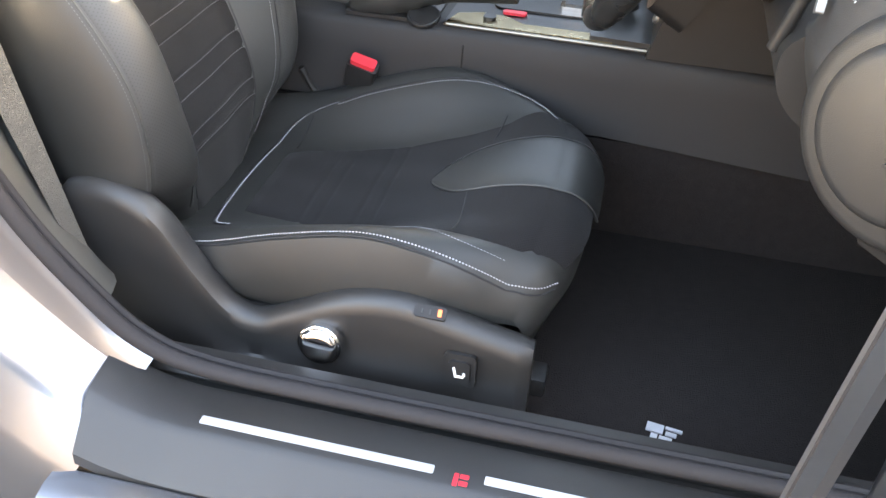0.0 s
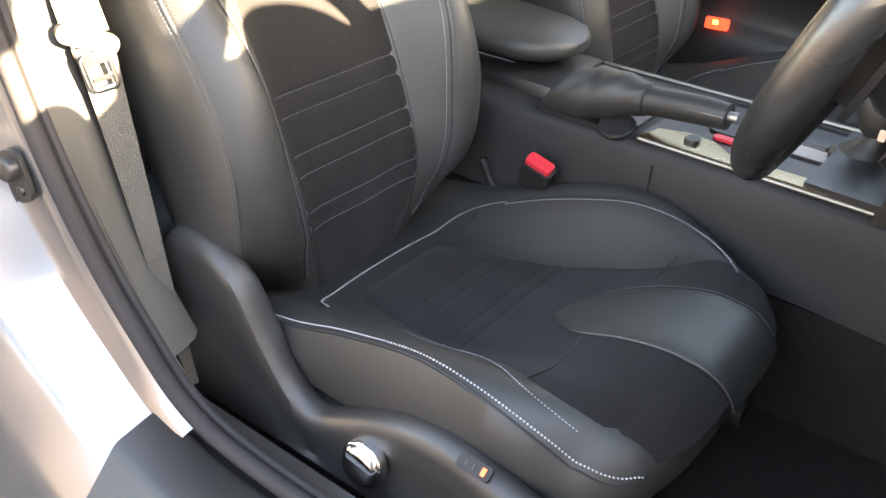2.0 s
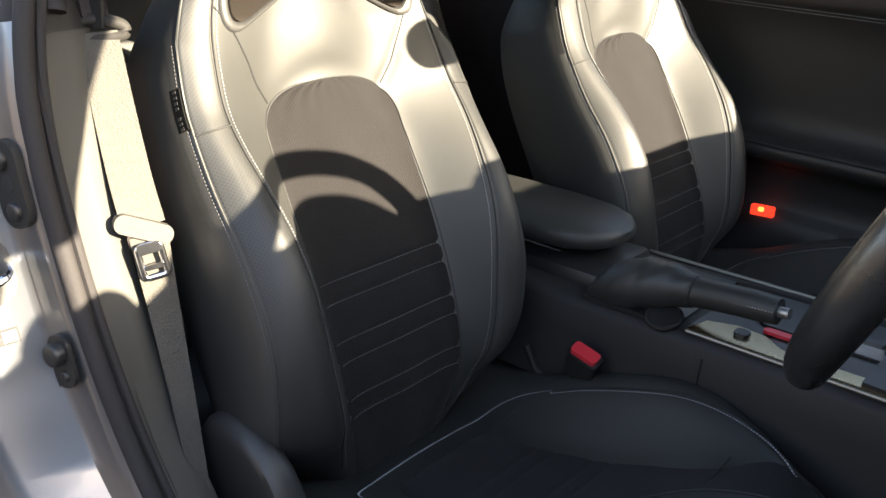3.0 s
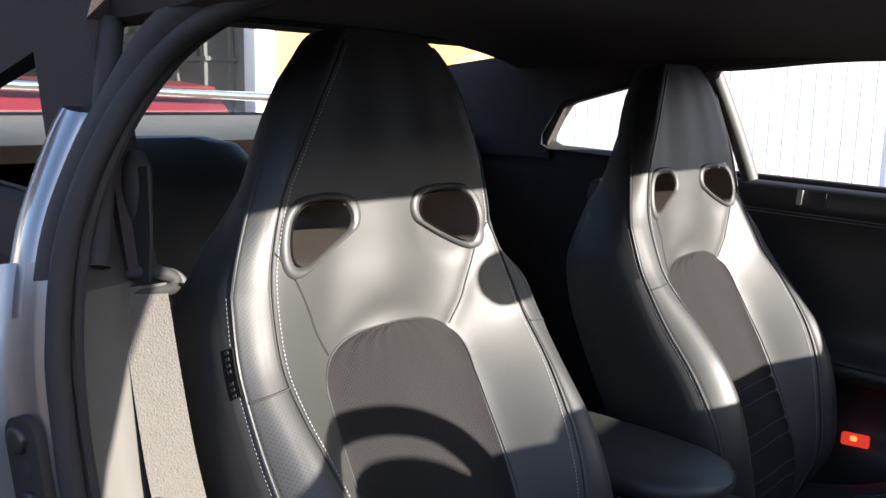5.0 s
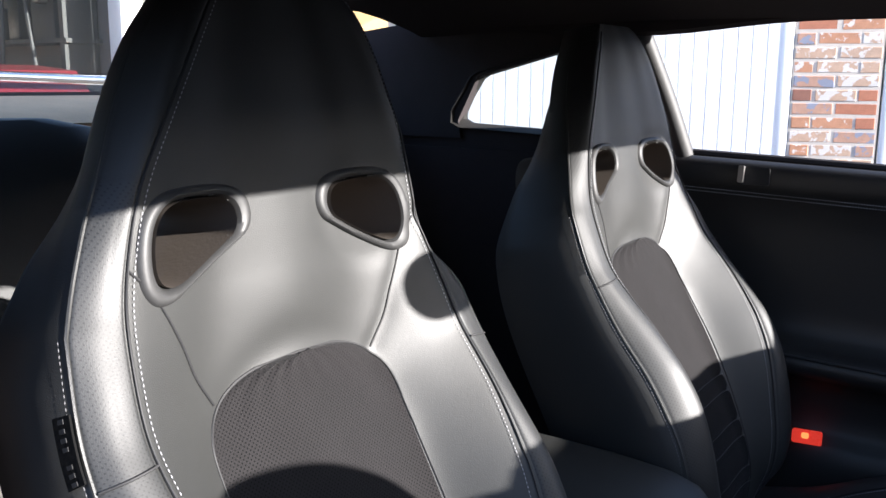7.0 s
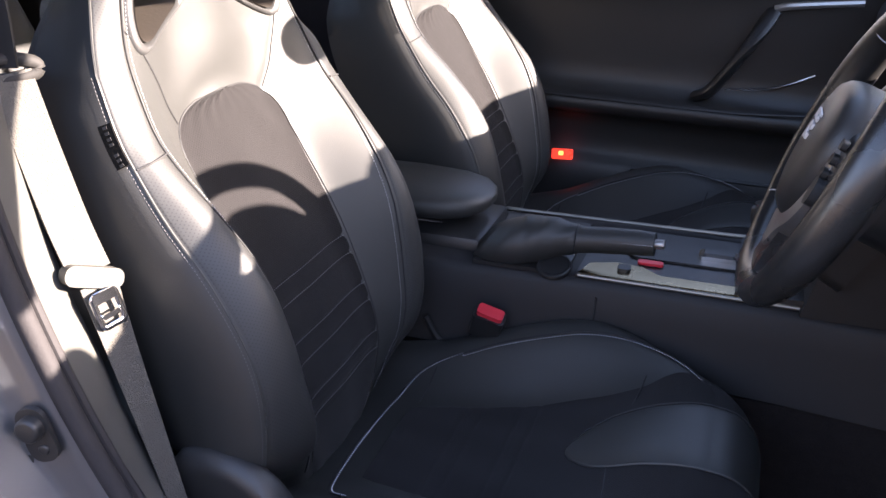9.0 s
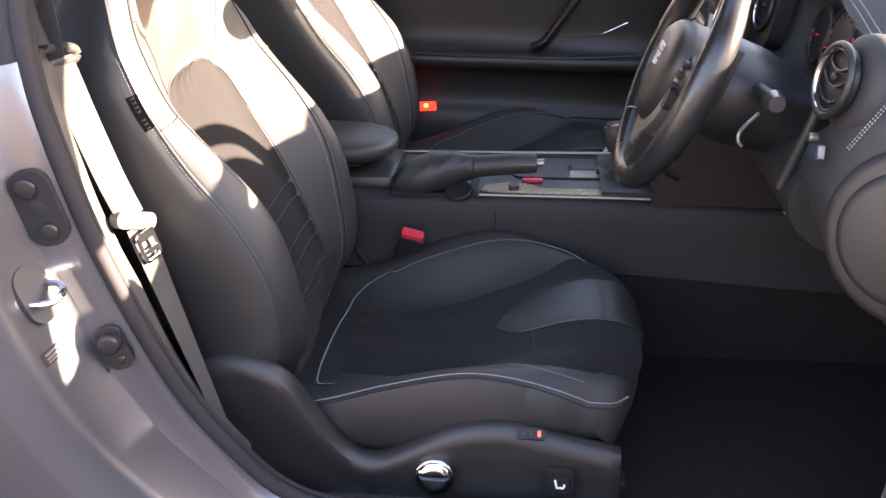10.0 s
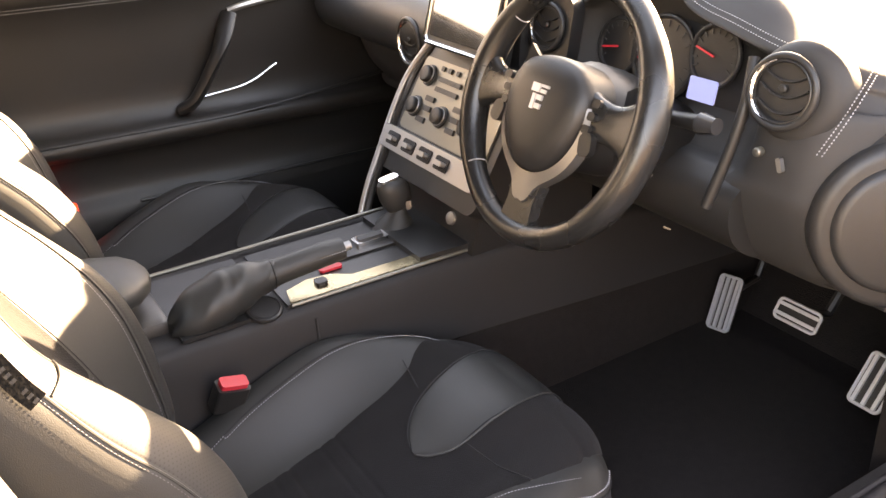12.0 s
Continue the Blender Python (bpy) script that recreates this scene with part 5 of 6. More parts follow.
part("climate_panel", move(plate(0.276, 0.138, 0.010, 0.004, 0.0015), SM @ pose(0, 0.072, -0.002)), SATIN_DARK, stack, "satin grey control panel")
for u, v in ((0.103, 0.109), (0.110, 0.048), (0.022, 0.048), (-0.066, 0.109), (-0.066, 0.048)):
    kb = SM @ pose(-u, v, 0.002)
    kn = part("knob", move(join(disc(0.0150, 0.016, 32, 0.003), disc(0.0195, 0.004, 32, 0.001)), kb), PLASTIC, stack, "round black climate knob")
    part("knob_ring", move(ring(0.0152, 0.0012, 32, 6), kb @ pose(0, 0, 0.0055)), SATIN, kn, "thin metal ring")
for u, v, w, h in ((0.068, 0.128, 0.009, 0.009), (0.045, 0.128, 0.009, 0.009), (0.020, 0.128, 0.009, 0.009), (0.034, 0.109, 0.070, 0.009), (0.034, 0.091, 0.070, 0.009), (0.072, 0.070, 0.026, 0.010), (0.070, 0.052, 0.022, 0.010), (0.078, 0.030, 0.026, 0.010), (-0.020, 0.070, 0.026, 0.010), (-0.020, 0.052, 0.026, 0.010), (-0.020, 0.032, 0.026, 0.010)):
    part("button", move(plate(w, h, 0.002, 0.006, 0.0012), SM @ pose(-u, v, 0.0)), PLASTIC, stack)
    if w > 0.02:
        part("button_mark", move(plate(w * 0.5, 0.0016, 0.0004, 0.0006), SM @ pose(-u, v, 0.006)), TRIM_GREY, stack)
row = part("toggle_panel", move(plate(0.316, 0.042, 0.012, 0.026, 0.006), SM @ pose(0, -0.022, -0.008)), SATIN, stack, "satin metal switch panel with toggles on dark plates that stand for shaded wells")
for u in (0.112, 0.056, 0.0, -0.056):
    # near-black plate in place of a hollow, dark as the well's shade
    part("well_shade", move(plate(0.040, 0.024, 0.005, 0.004, 0.001), SM @ pose(-u, -0.022, 0.0165)), SEAM, row)
    part("toggle", move(plate(0.030, 0.008, 0.003, 0.014, 0.003), SM @ pose(-u, -0.022, 0.018)), SATIN, row, "small satin toggle")
rl = curve([(0.286, 0.166, 0.645), (0.318, 0.184, 0.700), (0.362, 0.199, 0.768), (0.398, 0.208, 0.828), (0.432, 0.206, 0.884), (0.470, 0.180, 0.945)], 8)
part("stack_rail", tube(rl, 0.0065, 10), SATIN, dash, "satin metal rail beside the centre stack")
part("rail_edge", tube([p + Vector((0.006, -0.012, 0)) for p in rl], 0.006, 8), PLASTIC, dash)
sc = part("screen", move(plate(0.225, 0.135, 0.01, 0.03, 0.004), facing((0.487, 0.043, 1.008), (-0.96, 0, 0.28))), PLASTIC, dash, "centre display with a bright metal frame")
part("screen_frame", move(tube([Vector((a, b, 0.031)) for a, b in rounded(0.215, 0.125, 0.012)], 0.005, 8, True), facing((0.487, 0.043, 1.008), (-0.96, 0, 0.28))), CHROME, sc)
part("screen_glass", move(plate(0.19, 0.10, 0.004, 0.002), facing((0.487, 0.043, 1.008), (-0.96, 0, 0.28)) @ pose(0, 0, 0.030)), material("screen_glass", (0.06, 0.055, 0.05), 0.08, var=0.02, bump=0, spec=1.0, coat=1.0), sc)
part("lower_bin", prism([(0.36, 0.650), (0.39, 0.77), (0.62, 0.80), (0.62, 0.650)], "y", -0.105, 0.150, 0.012), PLASTIC, dash)
part("screen_housing", prism([(0.485, 0.92), (0.50, 1.075), (0.62, 1.07), (0.62, 0.92)], "y", -0.07, 0.155, 0.012), PLASTIC, dash)
# passenger side cylinder trim
part("passenger_roll", tube([(0.528, y, 0.945) for y in lin(0.19, 0.68, 12)], 0.066, 28), PLASTIC_SOFT, dash)
part("ignition_button", move(disc(0.012, 0.008, 20, 0.002), facing((0.372, -0.03, 0.69), (-1, -0.1, 0.4))), SATIN, dash)

# ---------------------------------------------------------------- steering column and wheel
WC = Vector((0.352, -0.334, 0.965))
WN = Vector((-math.cos(radians(23)), 0, math.sin(radians(23))))
WM = facing(WC, WN)
wheel = thing("steering_wheel", "black leather three-spoke steering wheel with silver spokes", "steering wheel", at=tuple(WC))
grip = lambda t: 0.0165 + 0.0045 * max(0.0, math.cos(4 * math.pi * t)) ** 0.7
rim_pts = [Vector((0.172 * math.cos(2 * math.pi * i / 80), 0.172 * math.sin(2 * math.pi * i / 80), 0)) for i in range(80)]
rim = part("rim", move(tube(rim_pts, lambda t: grip(t), 18, True, 1.08), WM), RIM_LEATHER, wheel, "leather-wrapped rim with thicker grips")
for a in (40, 140, 222, 318):
    part("rim_seam", move(move(ring(0.0168, 0.0008, 24, 6), pose(0, 0, 0, 90, 0, 0)), WM @ Matrix.Rotation(radians(a), 4, "Z") @ pose(0.170, 0, 0)), THREAD, rim)
hubp = [(p.x * 1.1, p.y * 1.1) for p in curve([(0.0, 0.062, 0), (0.05, 0.052, 0), (0.072, 0.015, 0), (0.06, -0.035, 0), (0.03, -0.072, 0), (0, -0.08, 0), (-0.03, -0.072, 0), (-0.06, -0.035, 0), (-0.072, 0.015, 0), (-0.05, 0.052, 0)], 5, True)]
loops = [[WM @ Vector((x * k, y * k, z)) for x, y in hubp] for k, z in ((1.0, -0.03), (1.0, 0.006), (0.985, 0.014), (0.95, 0.021), (0.85, 0.028), (0.6, 0.033), (0.3, 0.035), (0.05, 0.0355))]
hub = part("hub", loft(loops), PLASTIC_SOFT, wheel, "padded airbag hub")
part("emblem_oval", move(tube([Vector((0.036 * math.cos(a), 0.047 * math.sin(a) + 0.004, 0.0325 - 0.004 * abs(math.sin(a)))) for a in lin(0, 2 * math.pi * 35 / 36, 35)], 0.0012, 6, True), WM), SEAM, hub)
badge(WM @ Vector((0, 0.012, 0.0355)), WN, (0, 0, 1), 0.040, hub, False)
for s in (1, -1):
    loops = []
    for t in lin(0, 1, 10):
        c, hgt, dep = 0.055 + 0.108 * t, table([(0, 0.040), (0.35, 0.027), (0.65, 0.027), (1, 0.048)])(t), table([(0, 0.014), (0.6, 0.011), (1, 0.014)])(t)
        loops.append([WM @ Vector((s * c, 0.006 + hgt * math.copysign(abs(math.cos(a)) ** 0.7, math.cos(a)), dep * math.copysign(abs(math.sin(a)) ** 0.7, math.sin(a)))) for a in lin(0, 2 * math.pi * 19 / 20, 19)])
    part("spoke", loft(loops), RIM_LEATHER, wheel, "leather-covered side spoke")
    for k in range(3):
        part("wheel_button", move(plate(0.013, 0.011, 0.004, 0.006, 0.0015), WM @ pose(s * (0.0915 - 0.003 * k), 0.026 - 0.017 * k, 0.0115)), PLASTIC, wheel)
    part("control_pod", move(plate(0.022, 0.030, 0.009, 0.010, 0.003), WM @ pose(s * 0.094, -0.026, 0.008, 0, 0, 14 * s)), PLASTIC, wheel, "dark oval switch pod on the spoke")


def hub_edge(a, k):
    return (0.081 * k * math.cos(a), (0.070 if math.sin(a) > 0 else 0.090) * k * math.sin(a))


angles = lin(radians(14), radians(-194), 60)
wide = table([(0, 0.02), (0.1, 0.07), (0.25, 0.10), (0.38, 0.12), (0.43, 0.20), (0.46, 0.36), (0.48, 0.42), (0.5, 0.40), (0.52, 0.42), (0.54, 0.36), (0.57, 0.20), (0.62, 0.12), (0.75, 0.10), (0.9, 0.07), (1, 0.02)])
outer = [hub_edge(a, 1.02 + wide(i / 60)) for i, a in enumerate(angles)]
inner_ = [hub_edge(a, 0.97) for a in angles]
loops = [[WM @ Vector((ox, oy, z0)), WM @ Vector((ox, oy, 0.010)), WM @ Vector((ox * 0.97 + ix * 0.03, oy * 0.97 + iy * 0.03, 0.0125)), WM @ Vector((ix, iy, 0.0165)), WM @ Vector((ix, iy, z0))] for (ox, oy), (ix, iy), z0 in zip(outer, inner_, [-0.004] * 61)]
part("spoke_trim", loft(loops), SATIN, wheel, "satin silver plate round the hub")
low = [(-0.030, -0.100), (0.030, -0.100), (0.026, -0.13), (0.032, -0.168), (-0.032, -0.168), (-0.026, -0.13)]
part("lower_spoke", move(prism(low, "z", -0.010, 0.008, 0.006, 3), WM), RIM_LEATHER, wheel, "leather-covered lower spoke")
part("spoke_seam", move(tube([Vector((x, -0.1165, 0.0112)) for x in lin(-0.026, 0.026, 6)], 0.0012, 6), WM), SEAM, wheel)
col = thing("steering_column", "black column shroud with stalks and paddle", "steering column", at=(0.45, -0.335, 0.92))
loops = []
for d, rx, rz in ((0.02, 0.058, 0.058), (0.05, 0.075, 0.075), (0.10, 0.078, 0.075), (0.16, 0.07, 0.065), (0.24, 0.06, 0.055)):
    loops.append([WM @ Vector((rx * math.cos(a), rz * math.sin(a), -d)) for a in lin(0, 2 * math.pi * 27 / 28, 27)])
part("shroud", loft(loops), PLASTIC, col)
for s in (1, -1):
    part("stalk", tube(curve([WM @ Vector((s * 0.06, 0.03, -0.10)), WM @ Vector((s * 0.11, 0.035, -0.095)), WM @ Vector((s * 0.165, 0.040, -0.092))], 5), table([(0, 0.009), (0.7, 0.010), (1, 0.012)]), 12), PLASTIC, col)
    part("stalk_end", tube([WM @ Vector((s * 0.165, 0.040, -0.092)), WM @ Vector((s * 0.190, 0.042, -0.090))], lambda t: 0.0145 - 0.004 * t * t, 18), STALK, col, "rounded grey end of the stalk")
    pd = [(0.085 * s, 0.05), (0.125 * s, 0.075), (0.135 * s, 0.0), (0.11 * s, -0.06), (0.095 * s, -0.02)]
    part("shift_paddle", move(prism(pd, "z", -0.04, -0.033, 0.002), WM), PLASTIC, col)
part("tilt_lever", tube(curve([(0.455, -0.42, 0.925), (0.432, -0.432, 0.905), (0.428, -0.436, 0.892), (0.434, -0.436, 0.882)], 6), 0.003, 8), SATIN, col, "silver column lever")

# ---------------------------------------------------------------- pedals
def pedal(name, label, at, w, h, normal, up, bars_v, n):
    p = thing(name, label, "pedal", at=at)
    m = facing(at, normal, up)
    part("pad", move(plate(w, h, 0.006, 0.008, 0.002), m), PLASTIC, p)
    for i in range(n):
        o = (i + 0.5) / n - 0.5
        part("rib", move(plate(0.006, h * 0.95, 0.002, 0.005, 0.001) if bars_v else plate(w * 0.95, 0.006, 0.002, 0.005, 0.001), m @ pose(o * w if bars_v else 0, 0 if bars_v else o * h, 0.008)), ALU, p, "bright metal rib")
    part("outline", move(tube([Vector((a, b, 0.009)) for a, b in rounded(w, h, 0.008)], 0.003, 6, True), m), ALU, p)
    part("arm", tube([m @ Vector((0, h * 0.2, 0)), m @ Vector((0.0, h * 0.6, -0.08)), m @ Vector((0, h + 0.12, -0.10))], 0.009, 8), PLASTIC, p)


pedal("accelerator_pedal", "tall metal accelerator pedal with upright ribs", (0.918, -0.182, 0.40), 0.05, 0.11, (-0.9, -0.05, 0.45), (0.3, 0.12, 1), True, 4)
pedal("brake_pedal", "wide metal brake pedal with two ribs", (0.848, -0.40, 0.500), 0.085, 0.036, (-0.85, 0, 0.5), (0.4, 0, 1), False, 2)
pedal("foot_rest", "metal ribbed foot rest beside the pedals", (0.84, -0.565, 0.455), 0.055, 0.09, (-0.8, 0.0, 0.6), (0.5, 0, 1), True, 3)

# ---------------------------------------------------------------- floor mat
mat = thing("floor_mat", "black carpet floor mat with a metal badge", "floor mat", at=(0.6, -0.39, 0.338))
mp = [(p[0] + 0.60, p[1] - 0.385) for p in rounded(0.66, 0.50, 0.05, 6)]
part("mat", prism(mp, "z", 0.3385, 0.350, 0.003), CARPET, mat)
badge((0.452, -0.595, 0.3505), (0, 0, 1), (0.15, 1, 0), 0.055, mat, False)

# ---------------------------------------------------------------- belts and buckles
belt = thing("seat_belt", "grey seat belt hanging from the pillar loop", "seat belt", at=(-0.4, -0.63, 0.8))
path = curve([(-0.423, -0.652, 1.055), (-0.405, -0.653, 0.98), (-0.384, -0.653, 0.90), (-0.367, -0.652, 0.848)], 8)
part("upper_webbing", strip(path, [Vector((0.45 - 0.3 * i / len(path), 0.92, 0.02)) for i in range(len(path))], lambda t: 0.042 + 0.008 * t, 0.0016), WEBBING, belt)
low = curve([(-0.362, -0.650, 0.838), (-0.343, -0.650, 0.75), (-0.316, -0.652, 0.64), (-0.285, -0.656, 0.52), (-0.255, -0.658, 0.42)], 8)
part("lower_webbing", strip(low, [Vector((0.25, 0.97, 0.05))] * len(low), lambda t: 0.044 - 0.032 * t, 0.0016), WEBBING, belt)
tg = part("tongue", move(plate(0.066, 0.022, 0.010, 0.014, 0.004), facing((-0.366, -0.654, 0.846), (0.93, -0.34, 0.1), (0, 0, 1)) @ pose(0, 0, -0.005, 0, 0, -22)), BELT_PLASTIC, belt, "grey plastic belt tongue")
part("tongue_blade", move(join(tube([Vector((a, b, 0)) for a, b in rounded(0.026, 0.038, 0.005)], 0.0035, 8, True, 0.5), move(plate(0.026, 0.012, 0.003, 0.003), pose(0, 0.016, 0)), move(plate(0.020, 0.006, 0.002, 0.003), pose(0, -0.006, 0))), facing((-0.348, -0.656, 0.812), (0.9, -0.42, 0.1), (-0.45, 0, 1))), CHROME, tg, "polished steel tongue")
part("guide_loop", tube(curve([(-0.446, -0.684, 1.058), (-0.430, -0.656, 1.068), (-0.415, -0.628, 1.062), (-0.415, -0.628, 1.051), (-0.430, -0.656, 1.048), (-0.446, -0.684, 1.049)], 6, True), 0.0070, 10, True), BEZEL, belt, "black plastic guide loop")
up_belt = curve([(-0.428, -0.654, 1.060), (-0.430, -0.650, 1.11), (-0.434, -0.648, 1.14), (-0.438, -0.646, 1.165)], 6)
part("anchor_strap", strip(up_belt, [Vector((0.95, 0.30, 0.18))] * len(up_belt), 0.030, 0.004), PLASTIC, belt, "black strap of the guide loop")
part("anchor_cover", tube(curve([(-0.436, -0.648, 1.110), (-0.440, -0.645, 1.145), (-0.446, -0.641, 1.180)], 6), table([(0, 0.006), (0.4, 0.014), (0.8, 0.013), (1, 0.006)]), 16, False, 0.7), BEZEL, belt, "rounded black cover of the upper anchor")
bk = thing("belt_buckle", "black belt buckle with a red release button", "belt buckle", at=(-0.08, -0.125, 0.55))
bm_ = facing((-0.095, -0.128, 0.556), (0.28, -0.3, 0.9), (0, 1, 0.2))
part("body", move(plate(0.05, 0.028, 0.006, 0.045, 0.004), bm_ @ pose(0, 0, -0.005)), PLASTIC, bk)
part("release_button", move(plate(0.042, 0.021, 0.005, 0.014, 0.003), bm_ @ pose(0, 0, 0.034)), RED, bk, "red release button")
part("stalk", strip([(-0.10, -0.13, 0.40), (-0.095, -0.13, 0.47), (-0.085, -0.128, 0.545)], Vector((1, 0, 0)), 0.03, 0.008), PLASTIC, bk)
part("cable", tube(curve([(-0.20, -0.12, 0.56), (-0.18, -0.115, 0.52), (-0.15, -0.11, 0.50), (-0.12, -0.12, 0.48)], 6), 0.006, 8), PLASTIC, bk)

# interior mirror, whose shade falls on the driver's seat
mir = thing("rear_view_mirror", "black rear-view mirror on the windscreen", "mirror", at=(0.33, 0.03, 1.24))
part("housing", move(plate(0.225, 0.066, 0.03, 0.03, 0.008), facing((0.33, 0.012, 1.226), (-1, -0.35, -0.05))), PLASTIC, mir)
part("stem", tube([(0.335, 0.0, 1.26), (0.30, 0.0, 1.325)], 0.01, 8), PLASTIC, mir)

# rear seat backs
for s in (-1, 1):
    rs = thing("rear_passenger_chair", "dark rear bucket seat behind the front seats", "car seat", "rear seats", at=(-0.9, s * 0.32, 0.34))
    loops = []
    for t, w, z in ((0, 0.24, 0.42), (0.2, 0.25, 0.6), (0.5, 0.25, 0.85), (0.75, 0.235, 1.02), (0.88, 0.225, 1.105), (0.96, 0.19, 1.145), (1.0, 0.12, 1.158)):
        x = -0.78 - 0.26 * t
        row = []
        for i in range(32):
            a = 2 * math.pi * i / 32
            c, n_ = math.cos(a), math.sin(a)
            row.append(Vector((x + (0.075 * (1.2 - 0.6 * t)) * math.copysign(abs(n_) ** 0.7, n_) - 0.02 * (1 - abs(c)) * (n_ > 0), s * 0.29 + w * 0.86 * math.copysign(abs(c) ** 0.6, c), z)))
        loops.append(row)
    part("backrest", loft(loops), LEATHER, rs)
    part("seat_cushion", box(-0.85, -0.52, s * 0.32 - 0.24, s * 0.32 + 0.24, 0.34, 0.46, 0.05, 3), LEATHER, rs)

# ---------------------------------------------------------------- surroundings
single("ground", box(-60, 60, -60, 60, -0.2, 0.0), PAVING, "brown block-paved drive", "ground", kind="structure")
WALL_Y = 4.3
single("wall_garage", box(-3.5, 8, WALL_Y + 0.06, WALL_Y + 0.3, 0, 2.9), MORTAR, "brick garage wall with white doors", "wall", kind="structure")
wall = bpy.data.objects["wall_garage"]


def garage_door(x0, x1):
    d = thing("garage_door", "white ribbed metal garage door", "garage door", "garage doors", at=((x0 + x1) / 2, WALL_Y, 0))
    part("panel", box(x0, x1, WALL_Y + 0.0115, WALL_Y + 0.055, 0.0, 2.15), WHITE_DOOR, d)
    n = int((x1 - x0) / 0.078)
    for i in range(n):
        x = x0 + 0.02 + (i + 0.5) * (x1 - x0 - 0.04) / n
        part("rib", prism([(x - 0.0372, WALL_Y + 0.0125), (x - 0.033, WALL_Y + 0.006), (x + 0.033, WALL_Y + 0.006), (x + 0.0372, WALL_Y + 0.0125)], "z", 0.02, 2.13), WHITE_DOOR, d, smooth=False)
    for a in (x0 - 0.04, x1 - 0.03):
        part("door_frame", box(a, a + 0.07, WALL_Y + 0.0045, WALL_Y + 0.06, 0, 2.2, 0.006), WHITE_DOOR, d)
    return d


TURN = Matrix.Translation((-0.875, WALL_Y, 0)) @ Matrix.Rotation(radians(16), 4, "Z") @ Matrix.Translation((0.875, -WALL_Y, 0))
for gd in (garage_door(-3.36, -1.14), garage_door(-0.60, 2.2)):
    gd.location = TURN @ gd.location
    gd.rotation_euler = (0, 0, radians(16))
wall.location = TURN @ Vector((0, 0, 0))
wall.rotation_euler = (0, 0, radians(16))
# unseen closing wall, its height set to limit blue sky light from the side
single("wall_boundary", box(-9, 9, -6.3, -6.0, 0, 2.3), material("brown_side_wall", (0.30, 0.24, 0.20), 0.9, var=0.3, scale=6, bump=0.6, fine=30), "unseen brown wall added across the drive to warm the side light", "wall", kind="structure")

# far end: open garage with shelves, red car and bright brick corner
single("wall_rear", box(-9.2, -9.0, -4, 3.0, 0, 3.2), material("grey_render", (0.44, 0.39, 0.35), 0.9, var=0.35, scale=3, bump=0.3, fine=60), "grey garage back wall", "wall", kind="structure")
single("wall_side", box(-9.6, -9.3, 2.42, 16, 0, 3.5), material("sunlit_brick", (0.24, 0.16, 0.07), 0.9, var=0.4, scale=9, bump=0.5, fine=40), "warm brick wall at the end of the drive", "wall", kind="structure")
WALL_GREY = material("grey_blockwork", (0.13, 0.115, 0.105), 0.9, var=0.3, scale=5, bump=0.5, fine=60)
single("wall_garage_side", box(-9.2, -4.2, 2.30, 2.42, 0, 2.75), WALL_GREY, "plain side wall of the garage", "wall", kind="structure")
# unseen roof slab, added to keep direct sun off the back wall
single("garage_sun_block", box(-9.2, -4.6, -4, 2.42, 2.75, 2.9), LINER, "unseen flat roof added to keep sun off the garage back wall", "roof", kind="structure")
single("garage_floor", box(-9.0, -3.4, -4, 2.3, -0.05, 0.012), material("pale_concrete", (0.55, 0.53, 0.50), 0.9, var=0.15, scale=4, bump=0.4, fine=80), "pale concrete garage floor", "floor", kind="structure")
post = single("door_post", box(-4.2, -4.08, 2.16, 2.30, 0, 2.6, 0.01), WHITE_DOOR, "white door post of the open garage", "post", kind="structure")
rc = thing("red_car", "red parked car with a chrome bumper behind the coupe", "car", at=(-4.6, 0.6, 0))
for x in (-4.5, -5.7):
    for y in (-0.75, 1.3):
        w = part("wheel", move(disc(0.31, 0.2, 32, 0.03), facing((x, y - 0.1, 0.31), (0, 1, 0))), RUBBER, rc)
        part("rim", move(disc(0.2, 0.21, 24, 0.01), facing((x, y - 0.105, 0.31), (0, 1, 0))), SATIN, w)
part("body", prism([(-3.96, 0.4), (-3.93, 0.9), (-3.92, 1.13), (-4.05, 1.26), (-4.4, 1.29), (-5.6, 1.30), (-6.2, 1.1), (-6.2, 0.4)], "y", -0.9, 1.85, 0.06), RED_PAINT, rc)
part("chrome_strip", tube([(-3.88, y, 1.262 - 0.026 * y) for y in lin(-0.95, 2.1, 10)], 0.026, 12), CHROME, rc, "chrome bumper bar")
shelf = thing("shelf_unit", "grey garage shelves with boxes and tools", "shelf", at=(-6.5, 2.15, 0))
for z in (1.02, 1.42, 1.80, 2.2):
    part("board", box(-8.6, -4.45, 2.06, 2.295, z, z + 0.025), TRIM_GREY, shelf)
for x in (-8.55, -7.2, -5.9, -4.5):
    part("upright", box(x - 0.02, x + 0.02, 2.07, 2.29, 0.0, 2.4), TRIM_GREY, shelf)
random.seed(4)
for z in (1.046, 1.446, 1.826):
    x = -8.4
    while x < -4.8:
        w = random.uniform(0.10, 0.34)
        hgt = random.uniform(0.10, 0.30)
        if random.random() < 0.8:
            single("storage_box", box(x, x + w, 2.10, 2.26, z, z + hgt, 0.008), random.choice([TRIM_GREY, PLASTIC, WALL_GREY, TRIM_GREY, PLASTIC_SOFT]), "old storage box on a garage shelf", "box", "boxes on the shelves")
        x += w + random.uniform(0.03, 0.2)
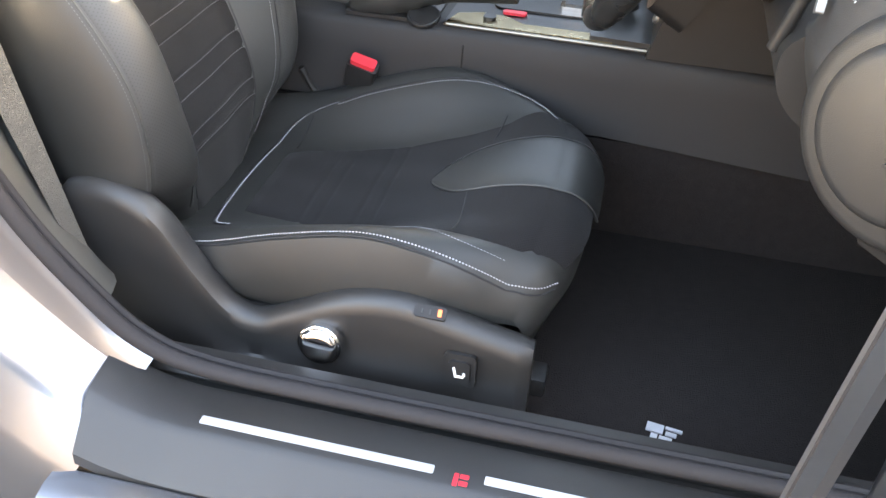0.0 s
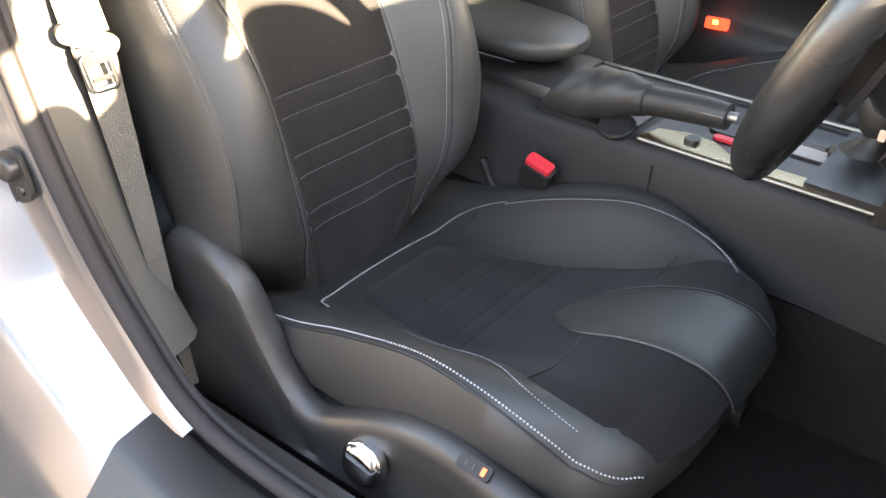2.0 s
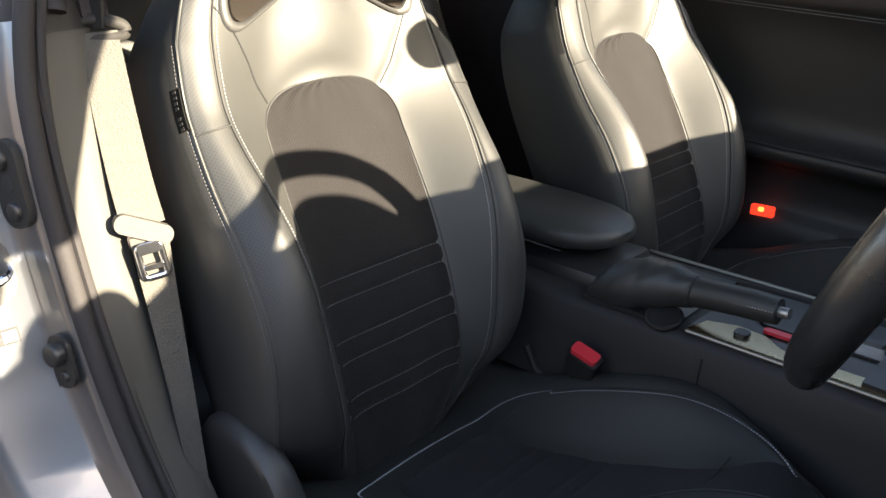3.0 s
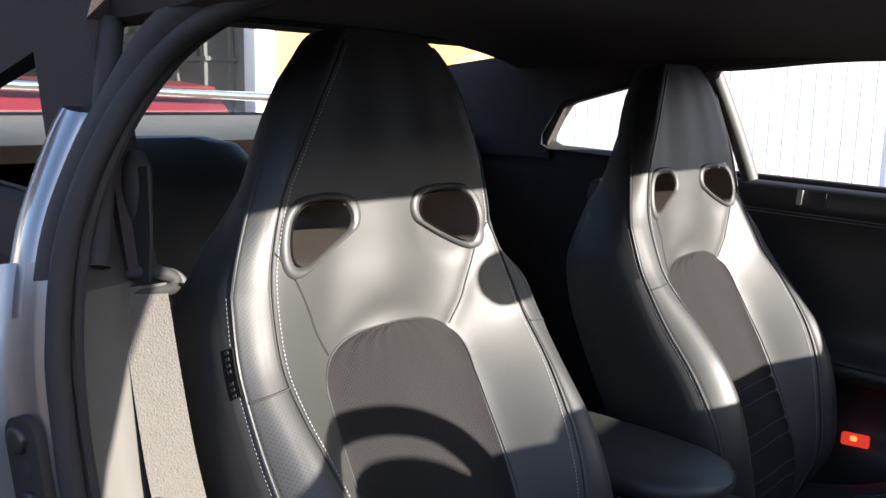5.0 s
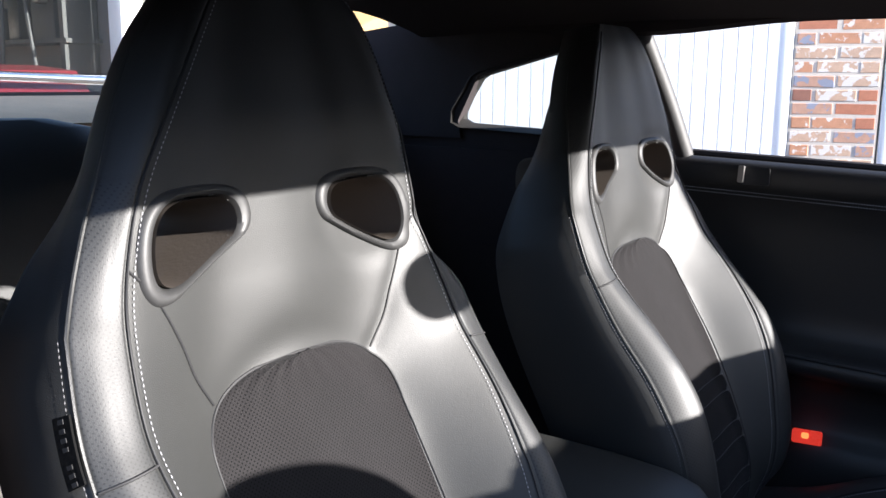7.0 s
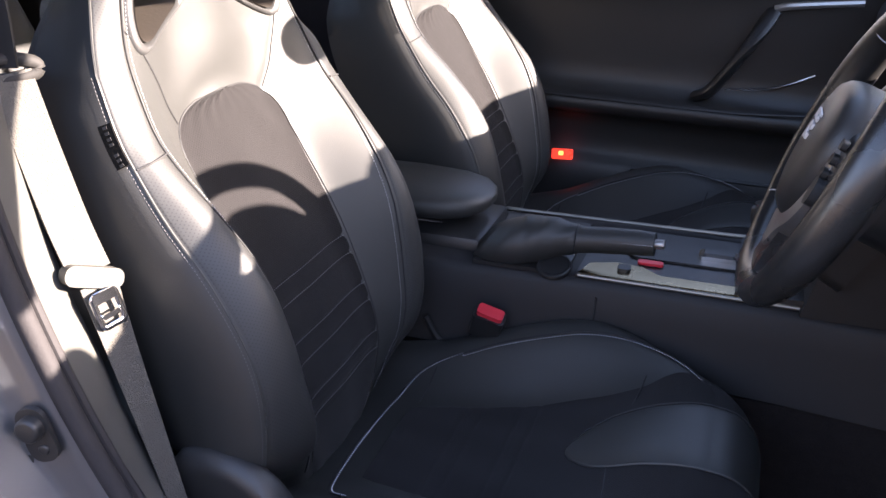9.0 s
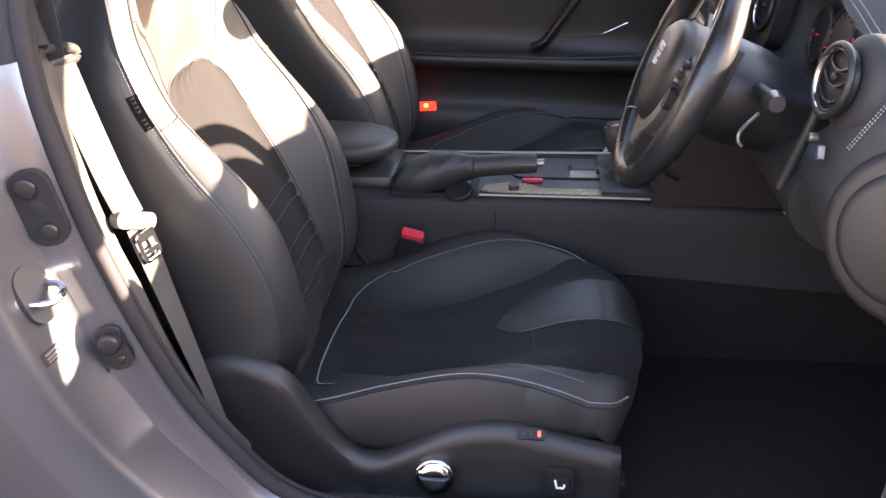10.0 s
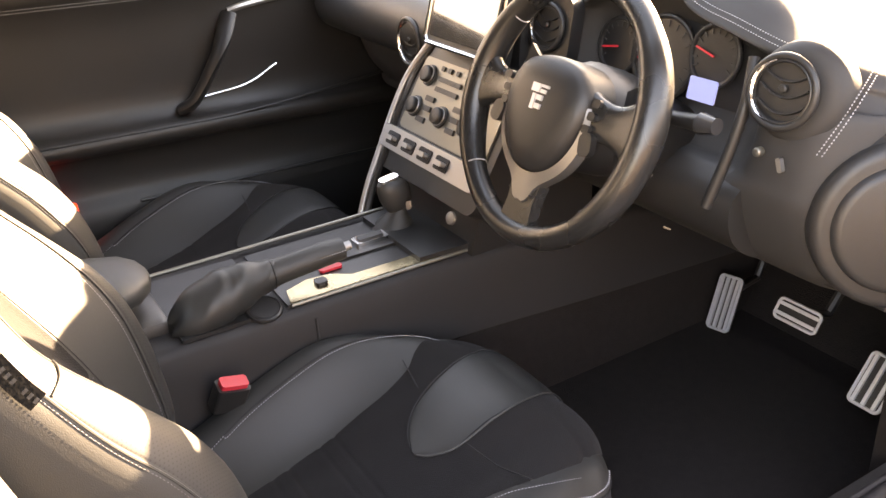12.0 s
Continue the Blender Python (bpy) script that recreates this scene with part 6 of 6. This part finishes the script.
for x, lean in ((-5.05, 0.05), (-4.72, -0.06)):
    single("hanging_hose", tube(curve([(x, 2.03, 2.3), (x + lean, 2.02, 1.9), (x + lean * 0.4, 2.03, 1.5), (x - lean, 2.03, 1.05)], 8), 0.014, 8), TRIM_GREY, "grey plastic hose hanging beside the shelves", "hose", "hanging hoses")
for x, z in ((-5.3, 1.66), (-4.62, 1.70)):
    single("cable_reel", move(join(disc(0.07, 0.05, 28, 0.01), disc(0.03, 0.07, 20, 0.004)), facing((x, 2.05, z), (0, -1, 0))), PLASTIC, "dark round cable reel hung on the shelves", "reel", "cable reels")


def flaking(m, color, level):
    """Patches of old paint left on a brick."""
    nodes, link = m.node_tree.nodes, m.node_tree.links.new
    b = nodes["Principled BSDF"]
    src = b.inputs["Base Color"].links[0].from_socket
    info = nodes.new("ShaderNodeObjectInfo")
    tc = nodes.new("ShaderNodeTexCoord")
    mp = nodes.new("ShaderNodeVectorMath")
    mp.operation = "MULTIPLY_ADD"
    mp.inputs[1].default_value = (1, 1, 1)
    link(tc.outputs["Object"], mp.inputs[0])
    sc = nodes.new("ShaderNodeVectorMath")
    sc.operation = "SCALE"
    sc.inputs[0].default_value = (7, 3, 5)
    link(info.outputs["Random"], sc.inputs["Scale"])
    link(sc.outputs[0], mp.inputs[2])
    n = nodes.new("ShaderNodeTexNoise")
    n.inputs["Scale"].default_value = 22
    n.inputs["Detail"].default_value = 6
    link(mp.outputs[0], n.inputs["Vector"])
    r = nodes.new("ShaderNodeMapRange")
    r.inputs["From Min"].default_value = level
    r.inputs["From Max"].default_value = level + 0.05
    link(n.outputs[0], r.inputs["Value"])
    mix = nodes.new("ShaderNodeMix")
    mix.data_type = "RGBA"
    link(r.outputs[0], mix.inputs["Factor"])
    link(src, mix.inputs["A"])
    mix.inputs["B"].default_value = (*color, 1)
    link(mix.outputs["Result"], b.inputs["Base Color"])


# bricks of the pier between the garage doors
mesh_ob("mortar", box(-1.098, -0.652, WALL_Y + 0.0055, WALL_Y + 0.058, 0, 2.2), MORTAR).parent = wall
BRICKS = []
for i, c in enumerate([(0.42, 0.17, 0.10), (0.48, 0.24, 0.14), (0.26, 0.12, 0.085), (0.50, 0.34, 0.24), (0.70, 0.68, 0.66), (0.46, 0.27, 0.19)]):
    bmat = material("brick_face", c, 0.9, var=0.35, scale=30, bump=0.7, fine=180)
    if i in (1, 3, 5):
        flaking(bmat, (0.66, 0.62, 0.58) if i < 5 else (0.26, 0.28, 0.35), 0.56 if i == 1 else 0.5)
    BRICKS.append(bmat)
random.seed(11)
proto = [mesh_ob("brick", box(-0.105, 0.105, 0, 0.06, 0, 0.064, 0.005, 1), m, False) for m in BRICKS]
half = [mesh_ob("brick", box(-0.05, 0.05, 0, 0.06, 0, 0.064, 0.005, 1), m, False) for m in BRICKS]
for row in range(28):
    z = 0.004 + row * 0.075
    xs = [(-0.985, 0), (-0.765, 0)] if row % 2 == 0 else [(-1.04, 1), (-0.875, 0), (-0.71, 1)]
    for x, h in xs:
        i = random.choices(range(6), (5, 4, 2, 4, 1.3, 2))[0]
        src = (half if h else proto)[i]
        b = new("brick", src.data)
        b.parent = wall
        b.location = (x + random.uniform(-0.004, 0.004), WALL_Y + 0.004 + random.uniform(-0.002, 0.0012), z + random.uniform(-0.002, 0.002))
        b.rotation_euler = (0, radians(random.uniform(-0.9, 0.9)), radians(random.uniform(-0.4, 0.4)))
for b in proto + half:
    bpy.data.objects.remove(b)

# unseen closing wall, kept dark and high enough to shade the ground before the car
single("wall_front", box(9.0, 9.3, -9, 9, 0, 3.0), material("dark_front_wall", (0.08, 0.06, 0.045), 0.9, var=0.3, scale=3, bump=0.4, fine=40), "unseen plain wall added at the front to shade the drive", "wall", kind="structure")
